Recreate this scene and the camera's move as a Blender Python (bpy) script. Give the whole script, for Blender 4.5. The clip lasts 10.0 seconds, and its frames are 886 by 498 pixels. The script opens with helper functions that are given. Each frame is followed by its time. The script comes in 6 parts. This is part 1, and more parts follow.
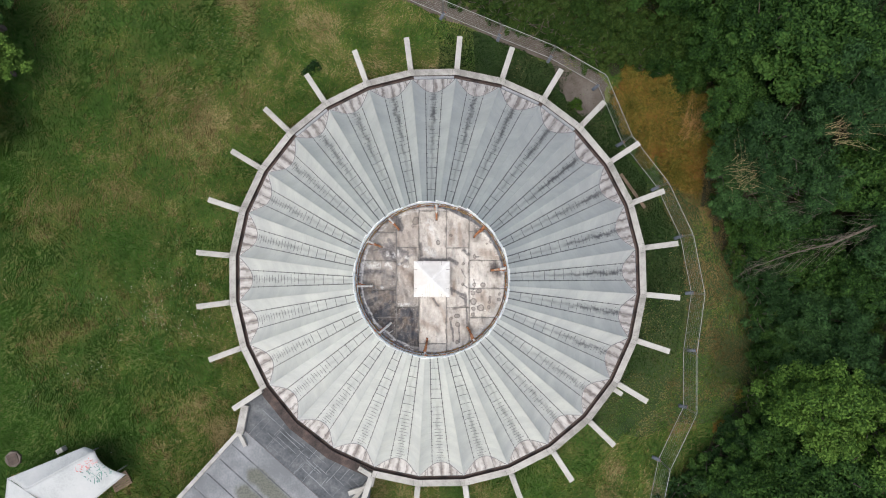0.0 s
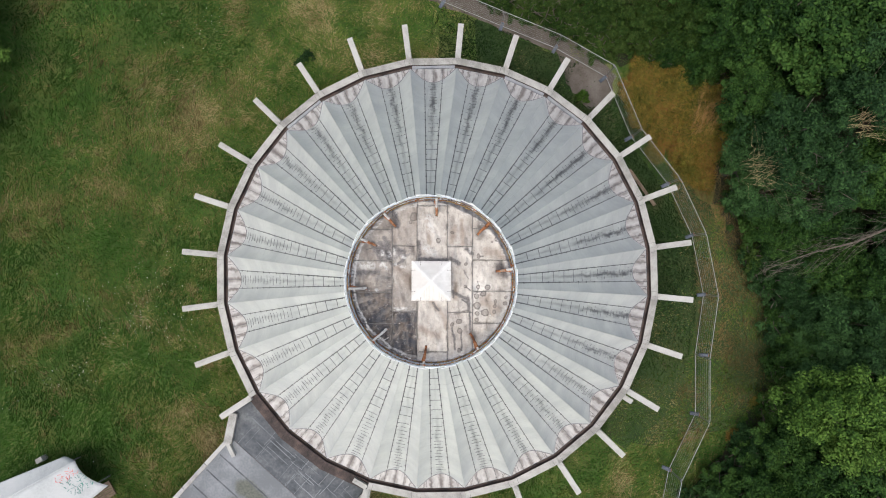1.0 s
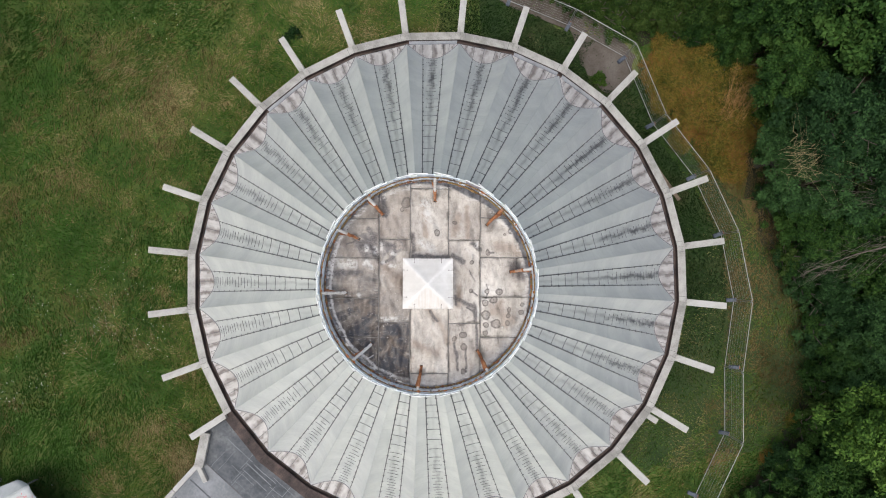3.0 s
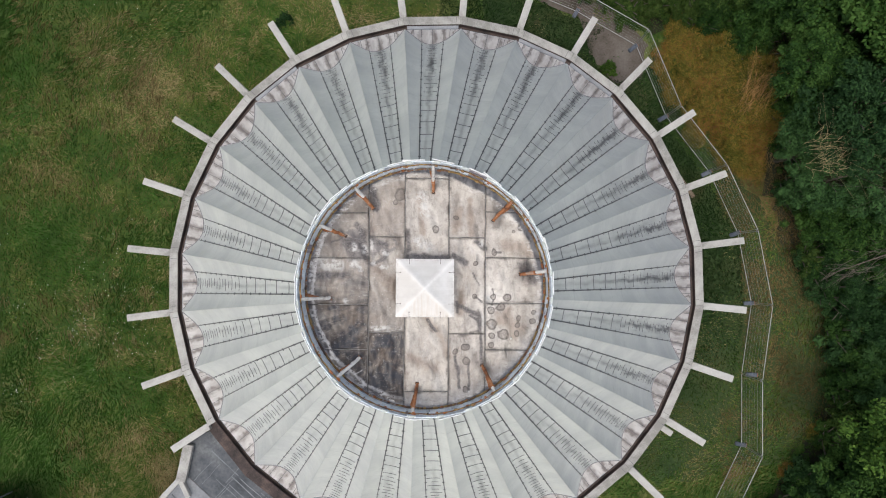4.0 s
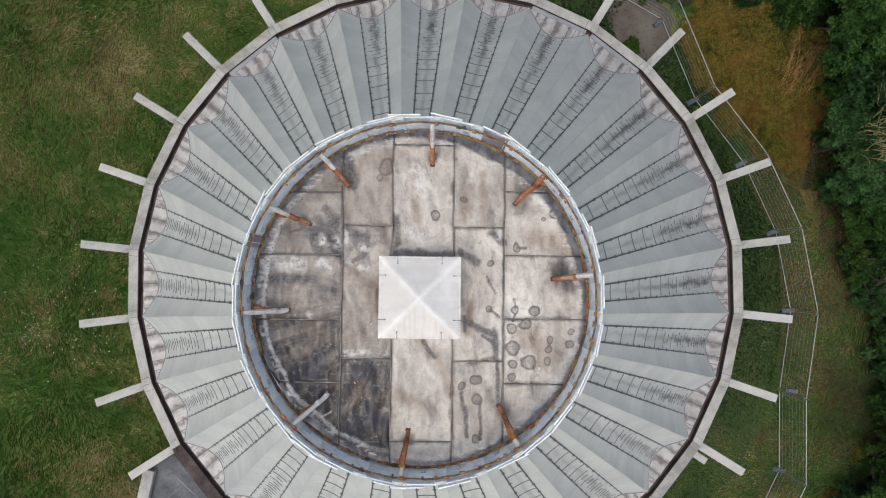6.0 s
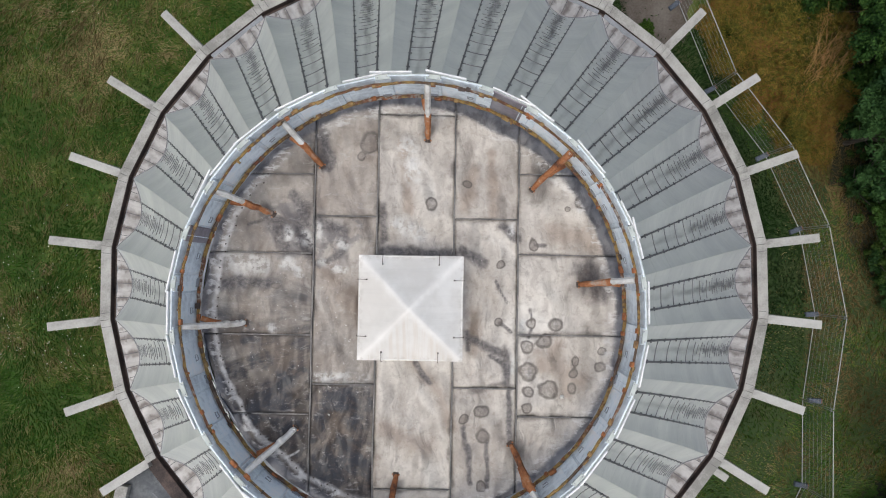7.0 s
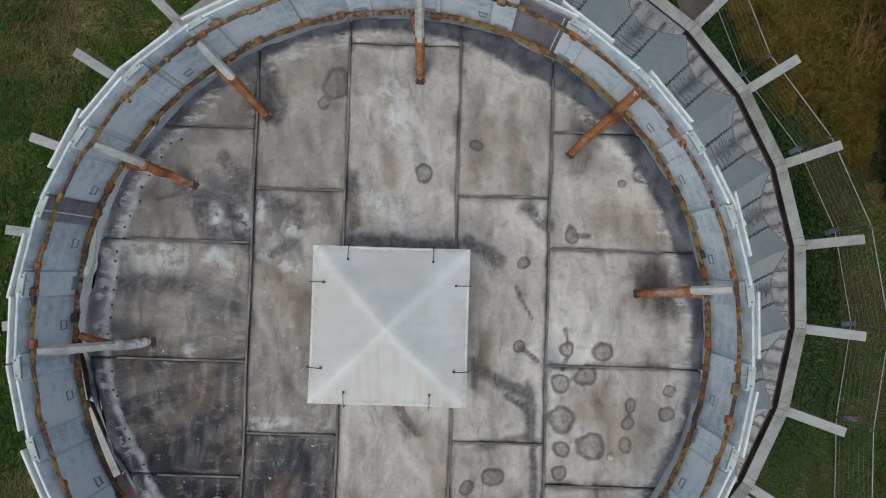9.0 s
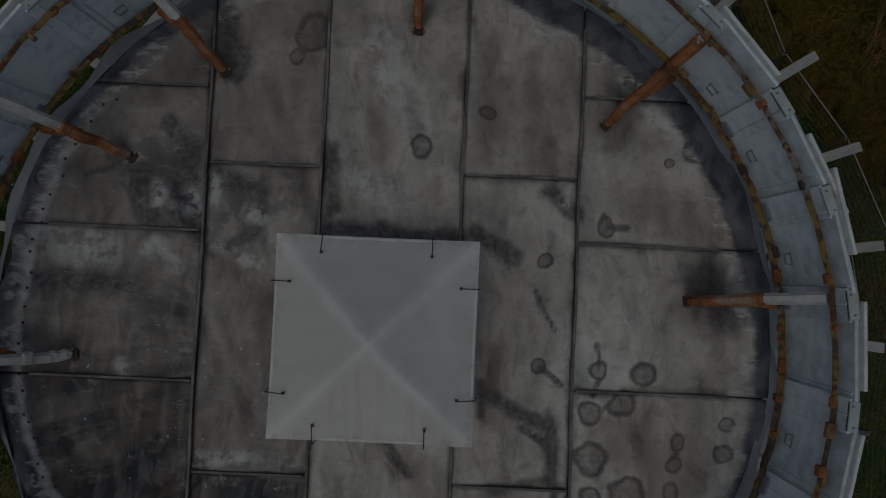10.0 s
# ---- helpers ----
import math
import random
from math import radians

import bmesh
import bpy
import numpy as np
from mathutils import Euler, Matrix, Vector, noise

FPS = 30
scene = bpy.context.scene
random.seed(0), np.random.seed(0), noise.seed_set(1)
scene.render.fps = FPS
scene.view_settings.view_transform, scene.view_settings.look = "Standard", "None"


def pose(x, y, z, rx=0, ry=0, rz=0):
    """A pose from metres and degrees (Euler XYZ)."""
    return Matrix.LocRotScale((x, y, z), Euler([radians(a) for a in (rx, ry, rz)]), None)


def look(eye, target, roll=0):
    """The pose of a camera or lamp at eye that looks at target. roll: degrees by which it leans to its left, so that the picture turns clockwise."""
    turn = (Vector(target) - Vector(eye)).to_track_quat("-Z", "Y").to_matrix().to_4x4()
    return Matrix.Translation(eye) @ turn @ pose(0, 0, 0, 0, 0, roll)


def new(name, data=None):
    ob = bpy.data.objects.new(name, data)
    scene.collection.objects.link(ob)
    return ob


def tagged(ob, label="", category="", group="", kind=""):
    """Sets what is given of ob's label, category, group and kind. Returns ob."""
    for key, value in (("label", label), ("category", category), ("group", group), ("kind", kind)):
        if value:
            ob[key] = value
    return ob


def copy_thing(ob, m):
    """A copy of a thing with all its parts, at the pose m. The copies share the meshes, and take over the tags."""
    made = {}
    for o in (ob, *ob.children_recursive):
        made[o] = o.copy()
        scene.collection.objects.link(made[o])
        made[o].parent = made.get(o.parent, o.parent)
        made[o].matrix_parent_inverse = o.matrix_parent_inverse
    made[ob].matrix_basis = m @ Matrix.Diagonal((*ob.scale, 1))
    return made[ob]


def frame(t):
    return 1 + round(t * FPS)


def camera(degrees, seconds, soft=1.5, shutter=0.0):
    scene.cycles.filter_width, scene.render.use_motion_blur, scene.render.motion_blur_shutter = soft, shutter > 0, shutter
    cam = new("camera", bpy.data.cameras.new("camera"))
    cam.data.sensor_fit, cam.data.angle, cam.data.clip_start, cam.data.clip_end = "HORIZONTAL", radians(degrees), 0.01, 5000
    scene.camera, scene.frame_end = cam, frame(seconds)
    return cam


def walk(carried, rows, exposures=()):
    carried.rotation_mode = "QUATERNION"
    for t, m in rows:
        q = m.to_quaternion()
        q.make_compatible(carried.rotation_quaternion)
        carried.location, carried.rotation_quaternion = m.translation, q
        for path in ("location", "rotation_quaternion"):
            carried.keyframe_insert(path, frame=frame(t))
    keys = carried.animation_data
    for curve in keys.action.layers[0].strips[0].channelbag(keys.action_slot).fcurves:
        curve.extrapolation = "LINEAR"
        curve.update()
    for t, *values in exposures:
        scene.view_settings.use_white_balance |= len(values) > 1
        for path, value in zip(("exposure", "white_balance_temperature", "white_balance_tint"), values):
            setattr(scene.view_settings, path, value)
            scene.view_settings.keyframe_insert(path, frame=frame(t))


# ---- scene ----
cam = camera(73.7, 10.0, soft=1.05)
# seconds, x, y, z and the turns about x, y, z of a camera that looks down
ROWS = [
    (0.0, 0.418, 0.294, 36.837, 2.008, 0.205, -0.000),
    (0.5, 0.394, 0.335, 36.022, 1.950, 0.143, 0.008),
    (1.0, 0.364, 0.323, 35.087, 1.988, 0.107, 0.057),
    (1.5, 0.363, 0.275, 34.250, 2.110, 0.101, 0.099),
    (2.0, 0.358, 0.256, 33.277, 2.180, 0.103, 0.143),
    (2.5, 0.364, 0.241, 32.401, 2.263, 0.133, 0.166),
    (4.0, 0.381, 0.310, 29.704, 2.233, 0.174, 0.339),
    (4.5, 0.378, 0.321, 28.870, 2.236, 0.172, 0.417),
    (5.0, 0.349, 0.319, 27.977, 2.284, 0.145, 0.447),
    (5.5, 0.330, 0.322, 27.220, 2.318, 0.120, 0.526),
    (7.0, 0.354, 0.405, 24.615, 2.097, 0.124, 0.914),
    (7.5, 0.394, 0.387, 23.918, 2.222, 0.280, 0.796),
    (8.0, 0.396, 0.411, 23.315, 2.017, 0.347, 0.962),
    (8.5, 0.397, 0.418, 22.898, 1.960, 0.342, 1.290),
    (9.0, 0.390, 0.412, 22.505, 2.008, 0.285, 1.720),
    (9.5, 0.380, 0.397, 22.041, 2.170, 0.140, 2.100),
    (10.0, 0.360, 0.382, 21.550, 2.290, -0.060, 2.520),
]
# the film's camera stops down as the pale roof fills its view, then the shot fades
FADE = [(0.0, 0.66, 6500, 10), (2.5, 0.56, 6500, 10), (4.5, 0.42, 6480, 10), (7.0, 0.24, 6400, 9), (8.6, 0.14, 6200, 5), (9.0, -0.40, 6080, 4), (9.5, -1.34, 6050, 4), (10.0, -2.62, 6050, 4)]
walk(cam, [(t, pose(x, y, z, rx, ry, rz)) for t, x, y, z, rx, ry, rz in ROWS], FADE)

# ---- world, sun and exposure ----
world = bpy.data.worlds.new("overcast_sky")
scene.world = world
world.use_nodes = True
wn = world.node_tree.nodes
sky = wn.new("ShaderNodeTexSky")
sky.sky_type, sky.sun_disc = "NISHITA", False
sky.sun_elevation, sky.sun_rotation = radians(74), radians(212)
sky.air_density, sky.dust_density, sky.ozone_density = 1.0, 4.0, 1.0
wn["Background"].inputs["Strength"].default_value = 0.15
grey = wn.new("ShaderNodeHueSaturation")
grey.inputs["Saturation"].default_value = 0.66
world.node_tree.links.new(sky.outputs[0], grey.inputs["Color"])
world.node_tree.links.new(grey.outputs[0], wn["Background"].inputs["Color"])
sun = new("sun", bpy.data.lights.new("sun", "SUN"))
sun.data.energy, sun.data.angle, sun.data.color = 0.78, radians(46), (1.0, 0.90, 0.68)
sun.matrix_basis = look((0, 0, 60), (60 / math.tan(radians(74)) * math.sin(radians(32)), 60 / math.tan(radians(74)) * math.cos(radians(32)), 0))

# ---- materials ----


def mat(name, stops, scale=2.0, detail=6.0, rough=0.8, bump=0.2, fine=40.0, metal=0.0, stretch=(1, 1, 1), island=0.0, obj_var=0.0, spread=(0.3, 0.7), coords="Object"):
    """A surface whose colour wanders through the stops at one scale and whose grain and relief sit at a finer one."""
    m = bpy.data.materials.new(name)
    m.use_nodes = True
    n, l = m.node_tree.nodes, m.node_tree.links
    bsdf = n["Principled BSDF"]
    tc = n.new("ShaderNodeTexCoord") if coords == "Object" else n.new("ShaderNodeNewGeometry")
    src = tc.outputs["Object"] if coords == "Object" else tc.outputs["Position"]
    mp = n.new("ShaderNodeMapping")
    mp.inputs["Scale"].default_value = stretch
    l.new(src, mp.inputs["Vector"])
    big = n.new("ShaderNodeTexNoise")
    big.inputs["Scale"].default_value, big.inputs["Detail"].default_value = scale, detail
    big.inputs["Roughness"].default_value = 0.6
    l.new(mp.outputs[0], big.inputs["Vector"])
    small = n.new("ShaderNodeTexNoise")
    small.inputs["Scale"].default_value, small.inputs["Detail"].default_value = fine, 4.0
    l.new(mp.outputs[0], small.inputs["Vector"])
    mix = n.new("ShaderNodeMath")
    mix.operation = "MULTIPLY_ADD"
    mix.inputs[1].default_value = 0.35
    l.new(small.outputs["Fac"], mix.inputs[0])
    l.new(big.outputs["Fac"], mix.inputs[2])
    fac = mix.outputs[0]
    for amount, node, socket in ((island, "ShaderNodeNewGeometry", "Random Per Island"), (obj_var, "ShaderNodeObjectInfo", "Random")):
        if amount:
            src2 = n.new(node)
            add = n.new("ShaderNodeMath")
            add.operation = "MULTIPLY_ADD"
            add.inputs[1].default_value = amount
            l.new(src2.outputs[socket], add.inputs[0])
            l.new(fac, add.inputs[2])
            sub = n.new("ShaderNodeMath")
            sub.operation = "SUBTRACT"
            sub.inputs[1].default_value = amount / 2
            l.new(add.outputs[0], sub.inputs[0])
            fac = sub.outputs[0]
    ramp = n.new("ShaderNodeValToRGB")
    lo, hi = spread[0] + 0.175, spread[1] + 0.175
    els = ramp.color_ramp.elements
    for i, c in enumerate(stops):
        p = lo + (hi - lo) * i / max(1, len(stops) - 1)
        e = els[i] if i < 2 else els.new(p)
        e.position, e.color = p, (*c, 1)
    l.new(fac, ramp.inputs[0])
    l.new(ramp.outputs[0], bsdf.inputs["Base Color"])
    bsdf.inputs["Roughness"].default_value, bsdf.inputs["Metallic"].default_value = rough, metal
    if bump:
        b = n.new("ShaderNodeBump")
        b.inputs["Strength"].default_value, b.inputs["Distance"].default_value = bump, 0.02
        l.new(fac, b.inputs["Height"])
        l.new(b.outputs[0], bsdf.inputs["Normal"])
    return m


M_SOIL = mat("meadow_ground", [(0.0344, 0.075, 0.0138), (0.0612, 0.1086, 0.0214), (0.0994, 0.1263, 0.0337), (0.1683, 0.153, 0.0612)], 0.35, 8, 0.95, 0.6, 14.0, coords="Position")
M_LUSH = mat("lush_grass", [(0.0327, 0.0916, 0.0142), (0.0509, 0.1288, 0.0201), (0.0738, 0.1617, 0.0296)], 0.5, 6, 0.75, 0.0, 5.0, island=0.18, coords="Position")
M_OLIVE = mat("olive_grass", [(0.0746, 0.1283, 0.0219), (0.1153, 0.1693, 0.0335), (0.1628, 0.1982, 0.0463)], 0.5, 6, 0.75, 0.0, 5.0, island=0.18, coords="Position")
M_STRAW = mat("dry_grass", [(0.215, 0.1848, 0.0792), (0.3168, 0.2678, 0.132), (0.4074, 0.347, 0.1886)], 0.5, 6, 0.75, 0.0, 5.0, island=0.22, coords="Position")
M_BROWN = mat("withered_grass", [(0.1182, 0.0955, 0.0382), (0.1908, 0.1409, 0.0617), (0.2727, 0.1908, 0.0909)], 0.5, 6, 0.75, 0.0, 5.0, island=0.22, coords="Position")
# lawn blades and turf: shade of building and trees put into the colour
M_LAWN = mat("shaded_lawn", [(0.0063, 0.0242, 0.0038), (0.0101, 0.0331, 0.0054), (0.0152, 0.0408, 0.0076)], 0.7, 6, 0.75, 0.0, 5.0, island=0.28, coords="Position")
M_TURF = mat("lawn_ground", [(0.0136, 0.0339, 0.0066), (0.0222, 0.0472, 0.0099), (0.0367, 0.0546, 0.0147), (0.0626, 0.0514, 0.025)], 0.55, 8, 0.95, 0.5, 9.0, spread=(0.28, 0.78), coords="Position")
M_PETAL = mat("white_petals", [(0.65, 0.66, 0.60), (0.80, 0.80, 0.76)], 3, 4, 0.7, 0.0, 20)
M_LITTER = mat("woodland_litter", [(0.0096, 0.0128, 0.0064), (0.024, 0.028, 0.0112), (0.048, 0.04, 0.0208)], 0.8, 8, 0.95, 0.6, 10, coords="Position")
M_CONC = mat("weathered_concrete", [(0.214, 0.211, 0.199), (0.314, 0.310, 0.294), (0.375, 0.370, 0.353), (0.427, 0.424, 0.408)], 1.3, 9, 0.85, 0.25, 16, obj_var=0.2)
M_PAVE = mat("worn_path", [(0.0537, 0.0442, 0.034), (0.1027, 0.0884, 0.0762), (0.1469, 0.1319, 0.1176)], 0.6, 9, 0.95, 0.4, 12, coords="Position")
M_SEAM = mat("dark_sealed_joint", [(0.055, 0.055, 0.06), (0.14, 0.14, 0.15)], 2, 5, 0.8, 0.1, 20)
# grey for the shadow line drawn along the roof's scalloped edge
M_HEM_SHADE = mat("grey_roof_hem", [(0.15, 0.15, 0.16), (0.27, 0.27, 0.285)], 2, 5, 0.8, 0.1, 20)
M_DECKSEAM = mat("dull_deck_seam", [(0.07, 0.068, 0.07), (0.14, 0.135, 0.135), (0.26, 0.25, 0.24)], 5, 6, 0.6, 0.2, 30)
M_GUTTER = mat("rusty_gutter", [(0.017, 0.0153, 0.0153), (0.051, 0.0382, 0.0357), (0.102, 0.0723, 0.0638)], 1.5, 6, 0.9, 0.3, 20)
M_LEAD = mat("grey_lead_flashing", [(0.17, 0.18, 0.20), (0.30, 0.32, 0.35)], 1.5, 6, 0.55, 0.15, 20)
M_PANEL = mat("pale_blue_panel", [(0.483, 0.540, 0.591), (0.767, 0.847, 0.900), (0.900, 0.900, 0.900)], 2.2, 7, 0.5, 0.08, 20, obj_var=0.16)
M_WHITE = mat("white_painted_edge", [(0.52, 0.53, 0.53), (0.74, 0.75, 0.75), (0.82, 0.83, 0.83)], 4.0, 6, 0.5, 0.1, 30, obj_var=0.1)
M_PLUM = mat("plum_grey_panel", [(0.13, 0.115, 0.135), (0.23, 0.21, 0.24), (0.33, 0.32, 0.345)], 2.6, 7, 0.5, 0.1, 20)
M_PALE = mat("pale_flange", [(0.36, 0.40, 0.38), (0.52, 0.56, 0.55)], 4.0, 6, 0.6, 0.1, 30, obj_var=0.1)
M_RUST = mat("rusted_steel", [(0.0712, 0.0285, 0.0152), (0.228, 0.0836, 0.0323), (0.361, 0.1472, 0.0589), (0.38, 0.304, 0.247)], 4.0, 8, 0.9, 0.5, 30)
M_HOOP = mat("rust_and_ochre_steel", [(0.03, 0.021, 0.018), (0.075, 0.0375, 0.024), (0.27, 0.255, 0.2325), (0.165, 0.075, 0.0413), (0.09, 0.0413, 0.024), (0.225, 0.15, 0.0525), (0.27, 0.1725, 0.0525), (0.075, 0.045, 0.03), (0.1275, 0.0975, 0.075), (0.0525, 0.0315, 0.0225), (0.15, 0.0562, 0.03)], 1.3, 9, 0.85, 0.5, 18, spread=(0.30, 0.70), coords="Position")
M_OCHRE = mat("ochre_clamp", [(0.09, 0.05, 0.03), (0.19, 0.11, 0.05), (0.30, 0.20, 0.08), (0.14, 0.085, 0.05)], 6.0, 7, 0.85, 0.4, 30, obj_var=0.3)
M_CHALK = mat("pale_strut_paint", [(0.34, 0.31, 0.28), (0.55, 0.54, 0.52), (0.66, 0.66, 0.65)], 5.0, 7, 0.75, 0.3, 30)
M_FELT = mat("roofing_felt", [(0.0355, 0.04, 0.0474), (0.0622, 0.0696, 0.0799), (0.0947, 0.1036, 0.1154), (0.148, 0.1569, 0.1658)], 0.9, 10, 0.85, 0.3, 9)
LEAFS = [
    mat("broad_leaves", [(0.0079, 0.0274, 0.0051), (0.0157, 0.0471, 0.0075), (0.0268, 0.0703, 0.0118), (0.0449, 0.0965, 0.0185)], 0.45, 5, 0.75, 0.0, 6, island=0.45, obj_var=0.2),
    mat("blue_green_leaves", [(0.0099, 0.0317, 0.0089), (0.0187, 0.0504, 0.0143), (0.0285, 0.0735, 0.0205), (0.0432, 0.0983, 0.0276)], 0.45, 5, 0.75, 0.0, 6, island=0.45, obj_var=0.2),
    mat("bright_leaves", [(0.0189, 0.0502, 0.0060), (0.0389, 0.0889, 0.0110), (0.0661, 0.1322, 0.0200), (0.1003, 0.1767, 0.0310)], 0.45, 5, 0.75, 0.0, 6, island=0.45, obj_var=0.15),
    mat("hedge_leaves", [(0.0116, 0.0323, 0.0049), (0.0207, 0.053, 0.0075), (0.0356, 0.0704, 0.0116), (0.0588, 0.0911, 0.0199)], 0.6, 5, 0.75, 0.0, 6, island=0.45, obj_var=0.2),
    mat("golden_twigs", [(0.040, 0.062, 0.010), (0.105, 0.112, 0.016), (0.215, 0.172, 0.026), (0.285, 0.170, 0.040), (0.215, 0.100, 0.036)], 0.35, 5, 0.7, 0.0, 6, island=0.45, coords="Position"),
]
for leafy in LEAFS + [M_LAWN, M_LUSH, M_OLIVE, M_STRAW, M_BROWN]:
    leafy.node_tree.nodes["Principled BSDF"].inputs["Specular IOR Level"].default_value = 0.15
M_BARK = mat("bark", [(0.05, 0.04, 0.03), (0.14, 0.12, 0.10)], 4, 6, 0.95, 0.5, 30)
M_DEAD = mat("grey_deadwood", [(0.048, 0.04, 0.0304), (0.104, 0.088, 0.0704), (0.16, 0.14, 0.116)], 4, 6, 0.95, 0.4, 30)
M_STRAWTWIG = mat("straw_twigs", [(0.15, 0.095, 0.045), (0.27, 0.18, 0.10)], 4, 6, 0.9, 0.2, 30)
M_PALETWIG = mat("bleached_twigs", [(0.19, 0.15, 0.075), (0.36, 0.29, 0.15)], 4, 6, 0.9, 0.2, 30)
M_GOLDSTEM = mat("golden_stems", [(0.24, 0.13, 0.045), (0.42, 0.25, 0.10)], 4, 6, 0.9, 0.2, 30)
M_STEEL = mat("galvanised_steel", [(0.24, 0.256, 0.264), (0.384, 0.4, 0.408)], 4, 5, 0.45, 0.05, 40, metal=0.3)
M_DULL = mat("dull_steel", [(0.15, 0.16, 0.17), (0.26, 0.275, 0.285)], 4, 5, 0.5, 0.05, 40, metal=0.2)
M_RUNG = mat("thin_dirty_joint", [(0.07, 0.07, 0.077), (0.16, 0.16, 0.17)], 2, 5, 0.8, 0.1, 20)
M_FOOT = mat("blue_grey_rubber", [(0.05, 0.065, 0.09), (0.10, 0.12, 0.16), (0.16, 0.18, 0.21)], 4, 6, 0.8, 0.2, 30, obj_var=0.2)
M_ORANGE = mat("faded_orange_rubber", [(0.30, 0.09, 0.04), (0.42, 0.15, 0.07)], 4, 6, 0.8, 0.2, 30)
M_IRON = mat("brown_iron", [(0.035, 0.025, 0.02), (0.09, 0.065, 0.055)], 3, 6, 0.8, 0.4, 30)
M_TARP = mat("white_canopy_sheet", [(0.316, 0.337, 0.349), (0.391, 0.413, 0.425), (0.425, 0.441, 0.452)], 0.7, 7, 0.55, 0.1, 9)
M_TIMBER = mat("weathered_timber", [(0.06, 0.045, 0.03), (0.16, 0.12, 0.085), (0.24, 0.19, 0.14)], 3, 7, 0.9, 0.3, 25, stretch=(1, 6, 6))
M_RED = mat("red_spray_paint", [(0.55, 0.10, 0.09), (0.62, 0.18, 0.16)], 6, 4, 0.6, 0.0, 20)
M_TEAL = mat("green_spray_paint", [(0.04, 0.17, 0.15), (0.08, 0.24, 0.2)], 6, 4, 0.6, 0.0, 20)


class Net:
    """Short hand for wiring nodes of one material."""

    def __init__(self, name, rough=0.6):
        self.m = bpy.data.materials.new(name)
        self.m.use_nodes = True
        self.n, self.l = self.m.node_tree.nodes, self.m.node_tree.links
        self.out = self.n["Principled BSDF"]
        self.out.inputs["Roughness"].default_value = rough

    def put(self, socket, value):
        if isinstance(value, bpy.types.NodeSocket):
            self.l.new(value, socket)
        else:
            socket.default_value = value

    def math(self, op, a, b=0.0, c=0.0, clamp=False):
        x = self.n.new("ShaderNodeMath")
        x.operation, x.use_clamp = op, clamp
        for s, v in zip(x.inputs, (a, b, c)):
            self.put(s, v)
        return x.outputs[0]

    def noise(self, vec, scale, detail=5.0, rough=0.6):
        x = self.n.new("ShaderNodeTexNoise")
        x.inputs["Scale"].default_value, x.inputs["Detail"].default_value, x.inputs["Roughness"].default_value = scale, detail, rough
        self.l.new(vec, x.inputs["Vector"])
        return x

    def vec(self, op, a, b):
        x = self.n.new("ShaderNodeVectorMath")
        x.operation = op
        self.put(x.inputs[0], a)
        self.put(x.inputs[1], b)
        return x.outputs["Value" if op in ("DISTANCE", "LENGTH") else "Vector"]

    def step(self, v, lo, hi):
        x = self.n.new("ShaderNodeMapRange")
        x.interpolation_type = "SMOOTHSTEP"
        self.put(x.inputs[0], v)
        x.inputs[1].default_value, x.inputs[2].default_value = lo, hi
        return x.outputs[0]

    def mix(self, fac, a, b):
        x = self.n.new("ShaderNodeMix")
        x.data_type = "RGBA"
        self.put(x.inputs[0], fac)
        for s, v in ((x.inputs[6], a), (x.inputs[7], b)):
            self.put(s, v if isinstance(v, bpy.types.NodeSocket) else (*v, 1))
        return x.outputs[2]

    def comp(self, v, axis):
        x = self.n.new("ShaderNodeSeparateXYZ")
        self.l.new(v, x.inputs[0])
        return x.outputs[axis]

    def finish(self, colour, height=None, bump=0.2, dist=0.02):
        self.put(self.out.inputs["Base Color"], colour)
        if height is not None:
            b = self.n.new("ShaderNodeBump")
            b.inputs["Strength"].default_value, b.inputs["Distance"].default_value = bump, dist
            self.l.new(height, b.inputs["Height"])
            self.l.new(b.outputs[0], self.out.inputs["Normal"])
        return self.m


def bay_number(k, pos):
    """A whole number for each bay of the roof, from the place round the axis."""
    turn = k.math("ARCTAN2", k.comp(pos, 1), k.comp(pos, 0))
    return k.math("FLOOR", k.math("DIVIDE", k.math("SUBTRACT", turn, radians(7.5)), radians(360 / 28)))


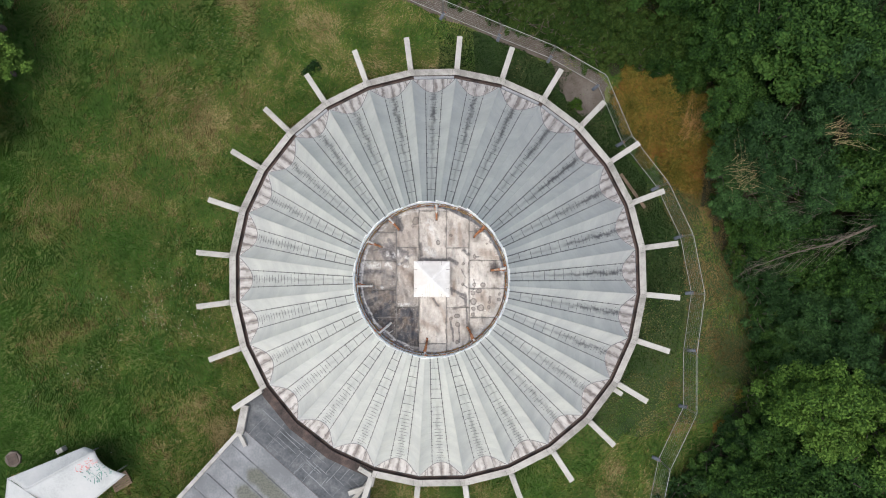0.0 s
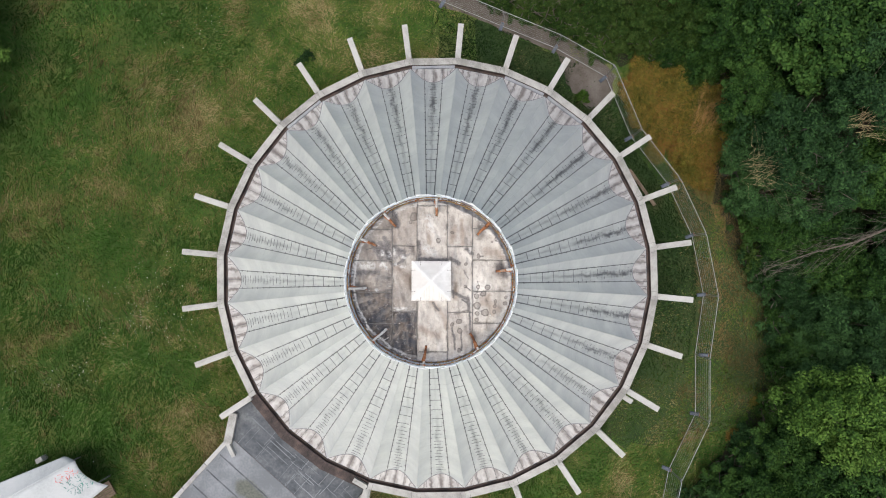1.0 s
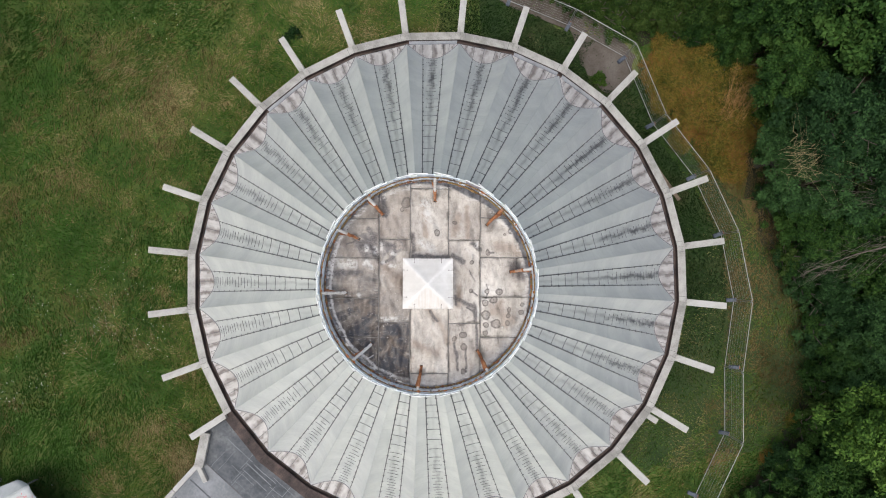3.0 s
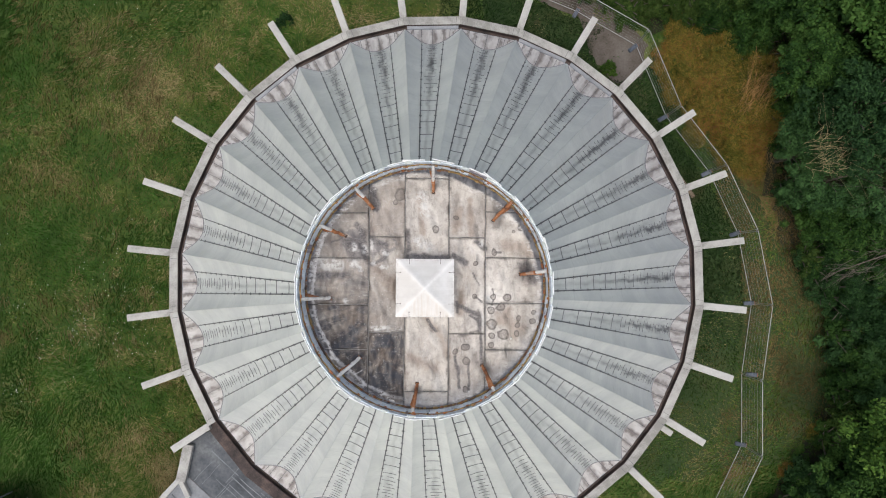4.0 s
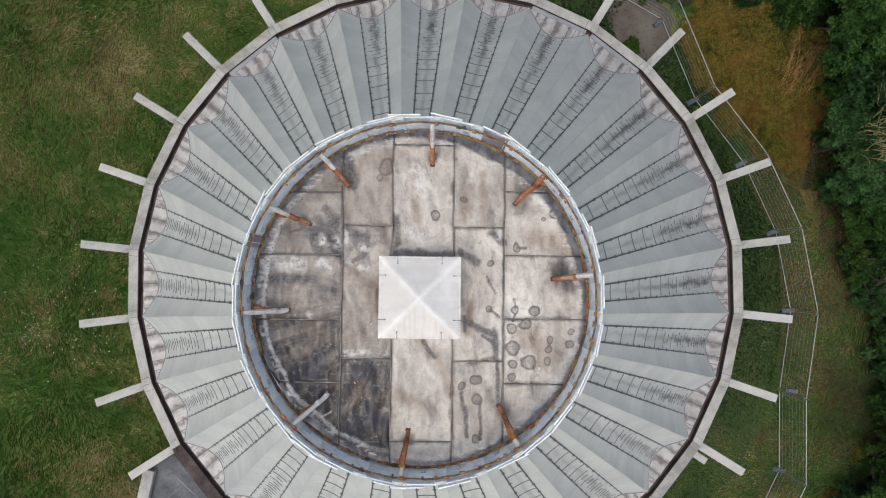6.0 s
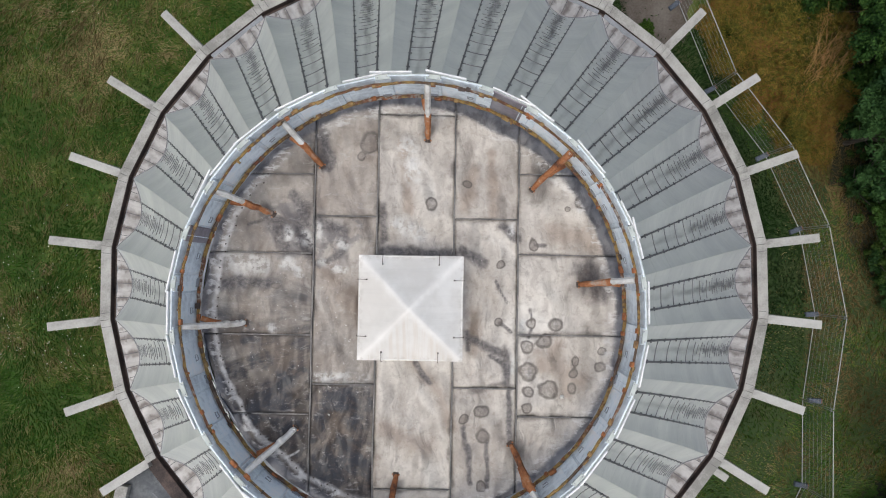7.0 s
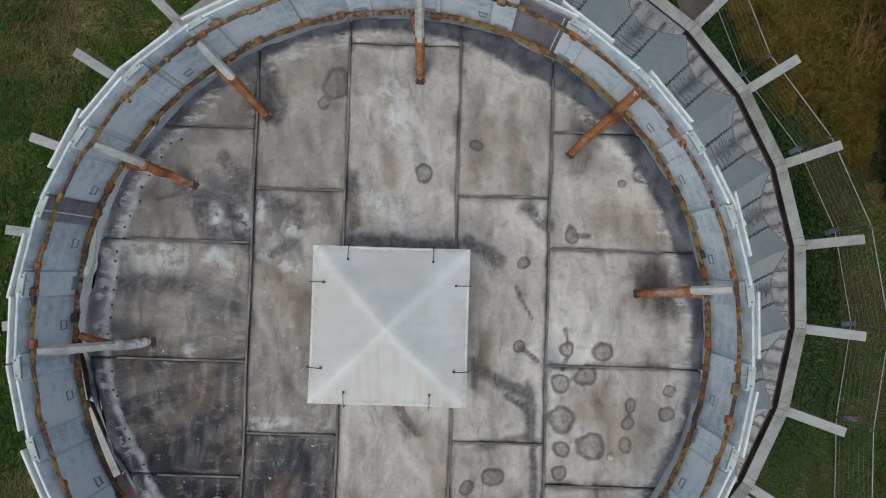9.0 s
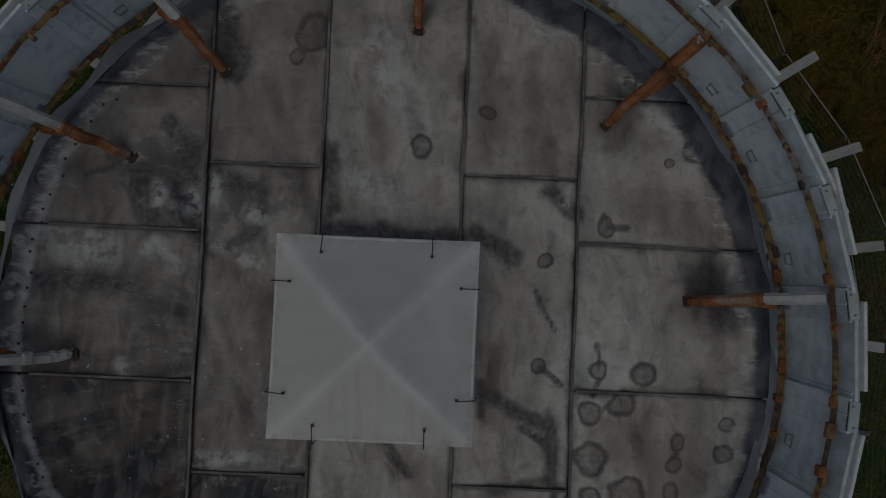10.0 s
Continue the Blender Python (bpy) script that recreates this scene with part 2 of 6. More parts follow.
def roof_material(name, dirt):
    """Painted sheet with cross seams; dirt: how much grime runs down the middle of the bay."""
    k = Net(name, 0.5)
    tc = k.n.new("ShaderNodeTexCoord").outputs["Object"]
    pos = k.n.new("ShaderNodeNewGeometry").outputs["Position"]
    sep = k.n.new("ShaderNodeSeparateXYZ")
    k.l.new(tc, sep.inputs[0])
    x, y = sep.outputs[0], sep.outputs[1]
    bay = bay_number(k, pos)
    shifted = k.vec("ADD", tc, k.vec("MULTIPLY", (3.7, 9.1, 1.3), bay))
    rnd = k.noise(k.vec("MULTIPLY", (0.731, 1.913, 0.377), bay), 1.0, 0.0).outputs["Fac"]
    big = k.noise(shifted, 0.55, 6).outputs["Fac"]
    fine = k.noise(shifted, 7.0, 6).outputs["Fac"]
    base = k.mix(k.step(k.math("ADD", k.math("MULTIPLY", fine, 0.35), big), 0.45, 0.95), (0.485, 0.502, 0.495), (0.615, 0.63, 0.602))
    u = k.math("DIVIDE", y, k.math("MULTIPLY", x, math.tan(radians(360 / 56))))
    wander = k.noise(k.vec("MULTIPLY", shifted, (0.8, 0.02, 1.0)), 0.9, 3).outputs["Fac"]
    off = k.math("ABSOLUTE", k.math("SUBTRACT", u, k.math("MULTIPLY_ADD", wander, 0.5, -0.25)))
    streak = k.noise(k.vec("MULTIPLY", shifted, (0.45, 7.0, 0.3)), 1.6, 6, 0.65).outputs["Fac"]
    patch = k.noise(k.vec("MULTIPLY", shifted, (0.7, 1.2, 1.0)), 1.0, 4).outputs["Fac"]
    # the grime is stronger on the north-east slope than on the south-west one
    side_amount = k.step(k.math("ADD", k.math("MULTIPLY", k.comp(pos, 0), 0.62), k.math("MULTIPLY", k.comp(pos, 1), 0.78)), -7.0, 7.0)
    side_amount = k.math("MULTIPLY_ADD", side_amount, 0.62, k.math("MULTIPLY_ADD", rnd, 0.5, 0.12))
    core = k.math("SUBTRACT", 1.0, k.step(off, 0.0, 0.17))
    wide = k.math("SUBTRACT", 1.0, k.step(off, 0.05, 0.5))
    grow = k.math("MULTIPLY_ADD", k.step(x, 3.2, 8.0), 0.62, 0.38)
    runs = k.math("MULTIPLY", core, k.math("MULTIPLY_ADD", k.step(k.math("ADD", streak, patch), 0.72, 1.2), 0.52, 0.22))
    haze = k.math("MULTIPLY", wide, k.math("MULTIPLY_ADD", k.step(streak, 0.38, 0.68), 0.22, 0.05))
    grime = k.math("MULTIPLY", k.math("MULTIPLY", k.math("ADD", runs, haze), dirt), k.math("MULTIPLY", grow, side_amount), clamp=True)
    light = k.math("MULTIPLY", k.step(streak, 0.5, 0.8), 0.09)
    col = k.mix(k.math("ADD", grime, light, clamp=True), base, (0.085, 0.088, 0.096))
    # pale lime runs and a greenish bloom low on the slope
    bloom = k.math("MULTIPLY", k.step(k.noise(k.vec("MULTIPLY", shifted, (0.35, 2.2, 1)), 1.3, 6, 0.65).outputs["Fac"], 0.50, 0.72), k.step(x, 4.0, 9.0))
    col = k.mix(k.math("MULTIPLY", bloom, 0.25), col, (0.53, 0.54, 0.46))
    # each course laps the one below it
    saw = k.math("FRACT", k.math("DIVIDE", k.math("SUBTRACT", x, 2.5), 0.53))
    lap = k.math("SUBTRACT", 1.0, k.step(k.math("ABSOLUTE", k.math("SUBTRACT", saw, 0.5)), 0.0, 0.035))
    patchy = k.step(k.noise(k.vec("MULTIPLY", shifted, (1.0, 1.0, 1.0)), 1.9, 3).outputs["Fac"], 0.40, 0.62)
    col = k.mix(k.math("MULTIPLY", k.math("MULTIPLY", lap, patchy), 0.22), col, (0.16, 0.165, 0.18))
    height = k.math("ADD", k.math("MULTIPLY", saw, 0.5), k.math("MULTIPLY", big, 1.2))
    return k.finish(col, height, 0.25, 0.03)


M_ROOF = roof_material("painted_roof_sheet", 0.6)
M_TROUGH = roof_material("dirty_trough_sheet", 1.25)


def apron_material():
    """Pinkish grey sheet with brown runs below the joints of the trough."""
    k = Net("stained_apron_sheet", 0.7)
    tc = k.n.new("ShaderNodeTexCoord").outputs["Object"]
    pos = k.n.new("ShaderNodeNewGeometry").outputs["Position"]
    bay = bay_number(k, pos)
    shifted = k.vec("ADD", tc, k.vec("MULTIPLY", (3.1, 7.7, 1.9), bay))
    across = k.math("ADD", k.comp(tc, 1), k.math("MULTIPLY_ADD", k.noise(k.vec("MULTIPLY", shifted, (1.2, 0.6, 1)), 1.6, 3).outputs["Fac"], 0.5, -0.25))
    broad = k.noise(k.vec("MULTIPLY", shifted, (0.5, 2.6, 0.5)), 1.5, 5, 0.6).outputs["Fac"]
    fine = k.noise(k.vec("MULTIPLY", shifted, (0.8, 7.0, 0.8)), 2.0, 5, 0.6).outputs["Fac"]
    col = k.mix(k.step(broad, 0.34, 0.66), (0.40, 0.375, 0.36), (0.54, 0.52, 0.505))
    run = None
    for at, w in ((-0.50, 0.10), (0.0, 0.13), (0.52, 0.09), (0.86, 0.05), (-0.88, 0.05)):
        q = k.math("SUBTRACT", 1.0, k.step(k.math("ABSOLUTE", k.math("SUBTRACT", across, at)), w * 0.2, w * 1.5))
        run = q if run is None else k.math("MAXIMUM", run, q)
    col = k.mix(k.math("MULTIPLY", run, k.math("MULTIPLY_ADD", k.step(broad, 0.35, 0.65), -0.35, 0.80)), col, (0.125, 0.10, 0.09))
    col = k.mix(k.math("MULTIPLY", k.step(fine, 0.52, 0.70), 0.22), col, (0.17, 0.145, 0.135))
    return k.finish(col, k.math("ADD", broad, k.math("MULTIPLY", fine, 0.4)), 0.4, 0.05)


M_FAN = apron_material()

# dried rings on the deck: x, y, radius
PUDDLES = [(-0.52, 1.86, 0.115), (-0.62, 1.71, 0.05), (1.36, 0.70, 0.066), (1.0, 0.48, 0.05), (1.89, 1.21, 0.076), (1.74, 1.15, 0.033), (0.99, -0.19, 0.047),
           (1.35, -0.16, 0.062), (1.62, -0.20, 0.08), (1.50, -0.39, 0.084), (1.31, -0.44, 0.075), (1.31, -0.72, 0.115), (1.53, -0.95, 0.112), (1.31, -0.95, 0.07),
           (1.31, -1.14, 0.06), (1.85, -0.60, 0.051), (1.83, -0.74, 0.061), (1.82, -0.92, 0.065), (2.14, -0.68, 0.065), (2.16, -0.51, 0.045), (0.79, -1.18, 0.085),
           (0.81, -1.46, 0.083), (0.60, -1.29, 0.06), (0.80, -2.01, 0.06), (0.21, 1.16, 0.07), (0.60, 1.41, 0.045), (1.52, 1.62, 0.05), (-1.55, 0.22, 0.05)]

# stains that run over the deck, and dark bands beside the vent cap: from x, y to x, y, half width
RUNS = [(0.04, -0.66, 0.20, -0.88, 0.03), (0.64, -0.36, 1.02, -0.55, 0.05), (1.06, -0.50, 1.06, -0.89, 0.055), (0.99, 0.92, 1.16, 0.78, 0.05), (0.55, 0.66, 0.80, 0.50, 0.055),
        (-1.57, 0.92, -1.47, 0.64, 0.085), (-1.29, 1.06, -1.25, 0.64, 0.10), (-1.40, 1.25, -1.30, 1.0, 0.06), (-1.10, 0.95, -0.81, 0.87, 0.075), (-0.78, 0.78, -0.82, 0.62, 0.05), (-0.82, 0.60, -1.08, 0.47, 0.045),
        (-2.30, 0.22, -1.55, 0.26, 0.07), (-0.36, 1.10, -0.36, 0.74, 0.06), (-0.36, 0.60, 0.43, 0.61, 0.06), (-1.04, 1.95, -1.0, 1.60, 0.075), (-1.91, 0.92, -1.62, 1.0, 0.02), (1.38, 0.71, 1.52, 0.70, 0.022),
        (0.95, 0.30, 1.06, 0.04, 0.016), (0.86, -0.56, 1.03, -0.68, 0.022), (1.35, -0.23, 1.34, -0.32, 0.02), (1.34, -0.02, 1.35, -0.13, 0.018), (0.62, -0.30, 0.64, -0.50, 0.03),
        (0.60, -1.38, 0.67, -2.0, 0.03), (0.85, -1.5, 0.87, -2.0, 0.03), (1.01, -0.20, 1.14, -0.29, 0.02), (1.10, -0.95, 1.13, -1.5, 0.035), (1.95, 0.42, 2.15, 0.2, 0.13)]
BROWN_RUNS = [(0.02, -0.62, 0.33, -1.05, 0.075), (0.33, -1.05, 0.45, -1.32, 0.08), (0.68, -0.1, 0.70, -0.5, 0.08), (1.62, -0.5, 1.75, -0.95, 0.1), (0.65, 1.55, 0.60, 1.12, 0.07), (0.87, 1.75, 0.90, 1.06, 0.05), (-0.15, 1.9, -0.05, 1.1, 0.06), (-0.95, 0.35, -0.62, -0.05, 0.16), (-0.60, 0.1, -0.58, -0.25, 0.06), (1.6, 0.9, 2.1, 0.75, 0.12),
              (-0.3, -1.4, 0.22, -1.62, 0.10), (1.5, -0.62, 1.9, -0.85, 0.12), (-1.9, -0.3, -1.3, -0.75, 0.2), (-0.95, -1.2, -0.6, -1.9, 0.2)]
PALE_RUNS = [(1.14, -0.58, 1.15, -0.89, 0.03), (-1.11, -0.83, -0.52, -0.86, 0.055), (-1.57, -0.27, -1.55, -0.28, 0.045), (-1.06, 0.49, -0.79, 0.40, 0.04), (-1.45, 0.85, -1.43, 0.72, 0.04), (-1.24, 0.78, -1.22, 0.70, 0.05), (-0.85, 0.72, -0.78, 0.68, 0.05),
             (-1.10, 0.91, -1.11, 0.79, 0.04), (1.31, -0.72, 1.32, -0.75, 0.035), (-1.43, 0.50, -1.30, 0.35, 0.04), (-1.45, 0.47, -1.38, 0.44, 0.05), (-2.05, 0.47, -1.75, 0.45, 0.10), (-0.15, 0.92, 0.05, 0.82, 0.10), (-0.10, 1.85, 0.0, 1.5, 0.10), (1.10, 0.86, 1.15, 0.93, 0.04), (1.25, -0.28, 1.27, -0.16, 0.035), (-1.44, -1.76, -1.28, -1.66, 0.012)]


def deck_material():
    """Grey sheet metal with brown and sooty stains, dried rings and a chalky edge."""
    k = Net("stained_deck_sheet", 0.40)
    k.out.inputs["Specular IOR Level"].default_value = 0.35
    pos = k.n.new("ShaderNodeNewGeometry").outputs["Position"]
    rnd = k.n.new("ShaderNodeObjectInfo").outputs["Random"]
    flat = k.vec("MULTIPLY", pos, (1, 1, 0))
    px, py = k.comp(flat, 0), k.comp(flat, 1)
    bent = k.vec("ADD", flat, k.vec("MULTIPLY", k.vec("SUBTRACT", k.noise(flat, 1.5, 2).outputs["Color"], (0.5, 0.5, 0.5)), (0.45, 0.45, 0)))
    near = k.vec("ADD", flat, k.vec("MULTIPLY", k.vec("SUBTRACT", k.noise(flat, 8.0, 4).outputs["Color"], (0.5, 0.5, 0.5)), (0.10, 0.10, 0)))
    a = k.noise(bent, 1.1, 5, 0.56).outputs["Fac"]
    b = k.noise(k.vec("MULTIPLY", bent, (1.6, 0.8, 1)), 2.4, 6, 0.6).outputs["Fac"]
    c = k.noise(flat, 26.0, 5).outputs["Fac"]
    d = k.noise(bent, 4.5, 5, 0.62).outputs["Fac"]
    wisps = k.noise(k.vec("MULTIPLY", near, (2.6, 0.9, 1)), 3.0, 6, 0.62).outputs["Fac"]
    tone = k.math("ADD", k.math("MULTIPLY", a, 0.45), k.math("ADD", k.math("MULTIPLY", b, 0.3), k.math("MULTIPLY_ADD", wisps, 0.15, k.math("MULTIPLY", c, 0.10))))
    tone = k.math("ADD", tone, k.math("MULTIPLY_ADD", rnd, 0.10, -0.05))
    col = k.mix(k.step(tone, 0.36, 0.64), (0.31, 0.28, 0.255), (0.62, 0.588, 0.545))
    col = k.mix(k.math("MULTIPLY", k.step(a, 0.52, 0.72), 0.45), col, (0.66, 0.648, 0.625))
    col = k.mix(k.math("MULTIPLY", k.step(b, 0.50, 0.68), 0.46), col, (0.215, 0.178, 0.158))
    col = k.mix(k.math("MULTIPLY", k.step(d, 0.54, 0.70), 0.36), col, (0.19, 0.17, 0.155))

    fray = k.math("MULTIPLY_ADD", d, 1.5, -0.75)
    frayed = k.math("ADD", fray, k.math("MULTIPLY_ADD", k.noise(flat, 8.0, 4).outputs["Fac"], 1.2, -0.6))

    def carried(name):
        node = k.n.new("ShaderNodeAttribute")
        node.attribute_name = name
        return node.outputs["Fac"]

    def trails(name, soft):
        """How far inside a stain: its distance field counts half widths from the middle of the stain."""
        return k.math("SUBTRACT", 1.0, k.step(k.math("ADD", carried(name), frayed), 1 - soft, 1 + soft))

    col = k.mix(k.math("MULTIPLY", trails("brown_run", 1.0), 0.6), col, (0.235, 0.175, 0.135))
    # the two western rows of sheets are sooty, each up to its seam
    row1 = k.math("SUBTRACT", 1.0, k.step(px, -1.145, -1.135))
    row2 = k.math("MULTIPLY", k.math("SUBTRACT", 1.0, k.step(px, -0.425, -0.415)), k.step(px, -1.145, -1.135))
    low2 = k.math("SUBTRACT", 1.0, k.step(py, -0.905, -0.895))
    south = k.math("SUBTRACT", 1.0, k.step(k.comp(bent, 1), -1.7, 1.0))
    ang = k.math("ARCTAN2", k.math("SUBTRACT", py, -0.1), k.math("SUBTRACT", px, -0.3))
    pol = k.n.new("ShaderNodeCombineXYZ")
    k.put(pol.inputs[0], k.math("MULTIPLY", k.math("ABSOLUTE", ang), 10.0))
    k.put(pol.inputs[1], k.math("MULTIPLY", k.vec("LENGTH", near, (0, 0, 0)), 1.3))
    rays = k.noise(pol.outputs[0], 1.2, 6, 0.62).outputs["Fac"]
    blot = k.noise(k.vec("ADD", bent, (9, 4, 0)), 2.6, 8, 0.66).outputs["Fac"]
    rough = k.math("ADD", k.math("MULTIPLY", k.step(blot, 0.36, 0.62), 0.5), k.math("MULTIPLY", k.step(rays, 0.38, 0.62), 0.4))
    col = k.mix(k.math("MULTIPLY", k.math("MAXIMUM", row1, row2), k.math("MULTIPLY_ADD", k.step(b, 0.40, 0.62), 0.35, 0.18)), col, (0.22, 0.172, 0.14))
    soot = k.math("ADD", k.math("MULTIPLY", row1, k.math("MULTIPLY_ADD", south, 0.86, 0.36)), k.math("MULTIPLY", row2, k.math("MULTIPLY_ADD", low2, 0.58, k.math("MULTIPLY_ADD", south, 0.40, 0.12))))
    soot = k.math("MULTIPLY", soot, k.math("MULTIPLY_ADD", rough, 0.85, 0.48))
    core = k.math("SUBTRACT", 1.0, k.step(k.vec("DISTANCE", bent, (-1.6, -1.2, 0)), 0.25, 1.15))
    soot = k.math("MAXIMUM", soot, k.math("MULTIPLY", k.math("MULTIPLY", core, k.math("MAXIMUM", row1, row2)), 0.90), clamp=True)
    col = k.mix(soot, col, k.mix(k.step(blot, 0.42, 0.60), (0.052, 0.042, 0.038), (0.040, 0.042, 0.052)))
    # grey and white mottling where water stands beside the vent
    mott = k.math("MAXIMUM", k.math("SUBTRACT", 1.0, k.step(k.vec("DISTANCE", bent, (-0.86, 0.75, 0)), 0.15, 0.45)), k.math("SUBTRACT", 1.0, k.step(k.vec("DISTANCE", bent, (-1.38, 0.82, 0)), 0.2, 0.55)))
    m1 = k.noise(k.vec("ADD", bent, (1, 7, 0)), 3.4, 7, 0.6).outputs["Fac"]
    col = k.mix(k.math("MULTIPLY", mott, k.math("MULTIPLY", k.step(m1, 0.46, 0.54), 0.62)), col, (0.115, 0.112, 0.125))
    col = k.mix(k.math("MULTIPLY", trails("dark_run", 0.6), 0.9), col, k.mix(k.step(c, 0.4, 0.6), (0.082, 0.076, 0.082), (0.155, 0.145, 0.145)))
    crust = k.step(k.noise(k.vec("ADD", near, (6, 2, 0)), 9.0, 6, 0.65).outputs["Fac"], 0.40, 0.55)
    col = k.mix(k.math("MULTIPLY", trails("pale_run", 0.8), k.math("MULTIPLY", crust, 0.78)), col, (0.60, 0.60, 0.59))
    # silt along the standing seams
    seam = k.math("ADD", carried("seam_gap"), k.math("MULTIPLY_ADD", d, 0.10, -0.05))
    along = k.noise(k.vec("ADD", flat, (4, 1, 0)), 2.4, 5, 0.7).outputs["Fac"]
    silt = k.math("MULTIPLY", k.math("SUBTRACT", 1.0, k.step(seam, 0.0, 0.055)), k.step(along, 0.40, 0.62))
    col = k.mix(k.math("MULTIPLY", silt, 0.75), col, (0.105, 0.095, 0.092))
    # dark halos round the feet of the struts
    feet = k.math("SUBTRACT", 1.0, k.step(k.math("ADD", carried("foot_gap"), k.math("MULTIPLY", fray, 0.5)), 0.2, 1.0))
    col = k.mix(k.math("MULTIPLY", feet, 0.62), col, (0.075, 0.06, 0.056))
    ring = k.math("ADD", carried("ring_gap"), k.math("MULTIPLY", frayed, 0.5))
    fills = k.math("SUBTRACT", 1.0, k.step(ring, 0.85, 1.0))
    lines = k.math("SUBTRACT", 1.0, k.step(k.math("ABSOLUTE", k.math("SUBTRACT", ring, 0.88)), 0.05, 0.28))
    col = k.mix(k.math("MULTIPLY", fills, k.math("MULTIPLY_ADD", k.step(c, 0.42, 0.58), 0.25, 0.48)), col, (0.15, 0.13, 0.118))
    col = k.mix(k.math("MULTIPLY", lines, 0.72), col, (0.10, 0.088, 0.082))
    # thin tide lines
    f = k.noise(k.vec("ADD", bent, (2, 17, 0)), 2.2, 2, 0.5).outputs["Fac"]
    tide = k.math("SUBTRACT", 1.0, k.step(k.math("ABSOLUTE", k.math("SUBTRACT", f, 0.53)), 0.002, 0.010))
    broken = k.step(k.noise(k.vec("ADD", flat, (7, 7, 0)), 1.7, 3).outputs["Fac"], 0.46, 0.60)
    col = k.mix(k.math("MULTIPLY", k.math("MULTIPLY", tide, broken), 0.14), col, (0.17, 0.14, 0.12))
    # specks, droppings and scuffs
    speck = k.noise(flat, 70.0, 3, 0.6).outputs["Fac"]
    col = k.mix(k.math("MULTIPLY", k.step(speck, 0.64, 0.70), 0.45), col, (0.07, 0.06, 0.055))
    speck = k.noise(k.vec("ADD", flat, (3, 8, 0)), 48.0, 3, 0.6).outputs["Fac"]
    col = k.mix(k.math("MULTIPLY", k.step(speck, 0.66, 0.72), 0.5), col, (0.62, 0.61, 0.60))
    drops = k.noise(k.vec("ADD", flat, (8, 1, 0)), 19.0, 4, 0.65).outputs["Fac"]
    where = k.math("SUBTRACT", 1.0, k.step(k.vec("DISTANCE", flat, (-1.2, -0.7, 0)), 0.5, 1.4))
    col = k.mix(k.math("MULTIPLY", k.math("MULTIPLY", k.step(drops, 0.655, 0.68), where), 0.8), col, (0.66, 0.66, 0.66))
    scuff = k.noise(k.vec("MULTIPLY", k.vec("ADD", near, (5, 3, 0)), (0.6, 1.5, 1)), 9.0, 6, 0.7).outputs["Fac"]
    col = k.mix(k.math("MULTIPLY", k.math("MULTIPLY", k.step(scuff, 0.56, 0.66), k.math("MAXIMUM", row1, row2)), 0.35), col, (0.42, 0.41, 0.40))
    grain = k.noise(k.vec("ADD", near, (3, 3, 0)), 11.0, 7, 0.68).outputs["Fac"]
    col = k.mix(k.math("MULTIPLY", k.step(grain, 0.50, 0.68), 0.34), col, (0.13, 0.105, 0.09))
    # chalky rim in the west, dark rim everywhere else, wider in the north-east
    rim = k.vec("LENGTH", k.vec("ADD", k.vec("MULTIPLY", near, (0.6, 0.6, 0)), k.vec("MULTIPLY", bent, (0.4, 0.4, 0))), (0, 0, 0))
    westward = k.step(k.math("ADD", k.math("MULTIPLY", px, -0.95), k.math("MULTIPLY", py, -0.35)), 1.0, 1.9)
    dark_reach = k.math("MULTIPLY", k.step(k.math("MULTIPLY_ADD", py, 1.15, px), 2.1, 3.4), 0.10)
    band = k.math("ADD", rim, dark_reach)
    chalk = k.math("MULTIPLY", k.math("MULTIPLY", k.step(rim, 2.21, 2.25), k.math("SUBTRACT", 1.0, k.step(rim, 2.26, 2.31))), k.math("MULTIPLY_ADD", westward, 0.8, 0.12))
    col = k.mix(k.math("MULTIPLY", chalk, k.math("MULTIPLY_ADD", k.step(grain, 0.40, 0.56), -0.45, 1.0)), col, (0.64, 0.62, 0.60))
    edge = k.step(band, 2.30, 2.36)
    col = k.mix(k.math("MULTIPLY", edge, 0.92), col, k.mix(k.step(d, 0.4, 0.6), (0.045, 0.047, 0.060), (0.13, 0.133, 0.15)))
    flake = k.math("MULTIPLY", k.math("MULTIPLY", k.step(band, 2.20, 2.26), k.math("SUBTRACT", 1.0, k.step(band, 2.32, 2.37))), k.step(scuff, 0.50, 0.60))
    col = k.mix(k.math("MULTIPLY", flake, 0.65), col, (0.60, 0.59, 0.58))
    dent = k.noise(k.vec("MULTIPLY", flat, (1.5, 0.9, 1)), 2.4, 1.2, 0.4).outputs["Fac"]
    crease = k.noise(k.vec("MULTIPLY", bent, (2.2, 1.0, 1)), 3.0, 2.0, 0.5).outputs["Fac"]
    crease = k.math("ABSOLUTE", k.math("SUBTRACT", crease, 0.5))
    height = k.math("ADD", k.math("MULTIPLY", dent, 1.5), k.math("ADD", k.math("MULTIPLY", crease, 0.24), k.math("MULTIPLY", c, 0.02)))
    return k.finish(col, height, 1.0, 0.16)


M_DECK = deck_material()


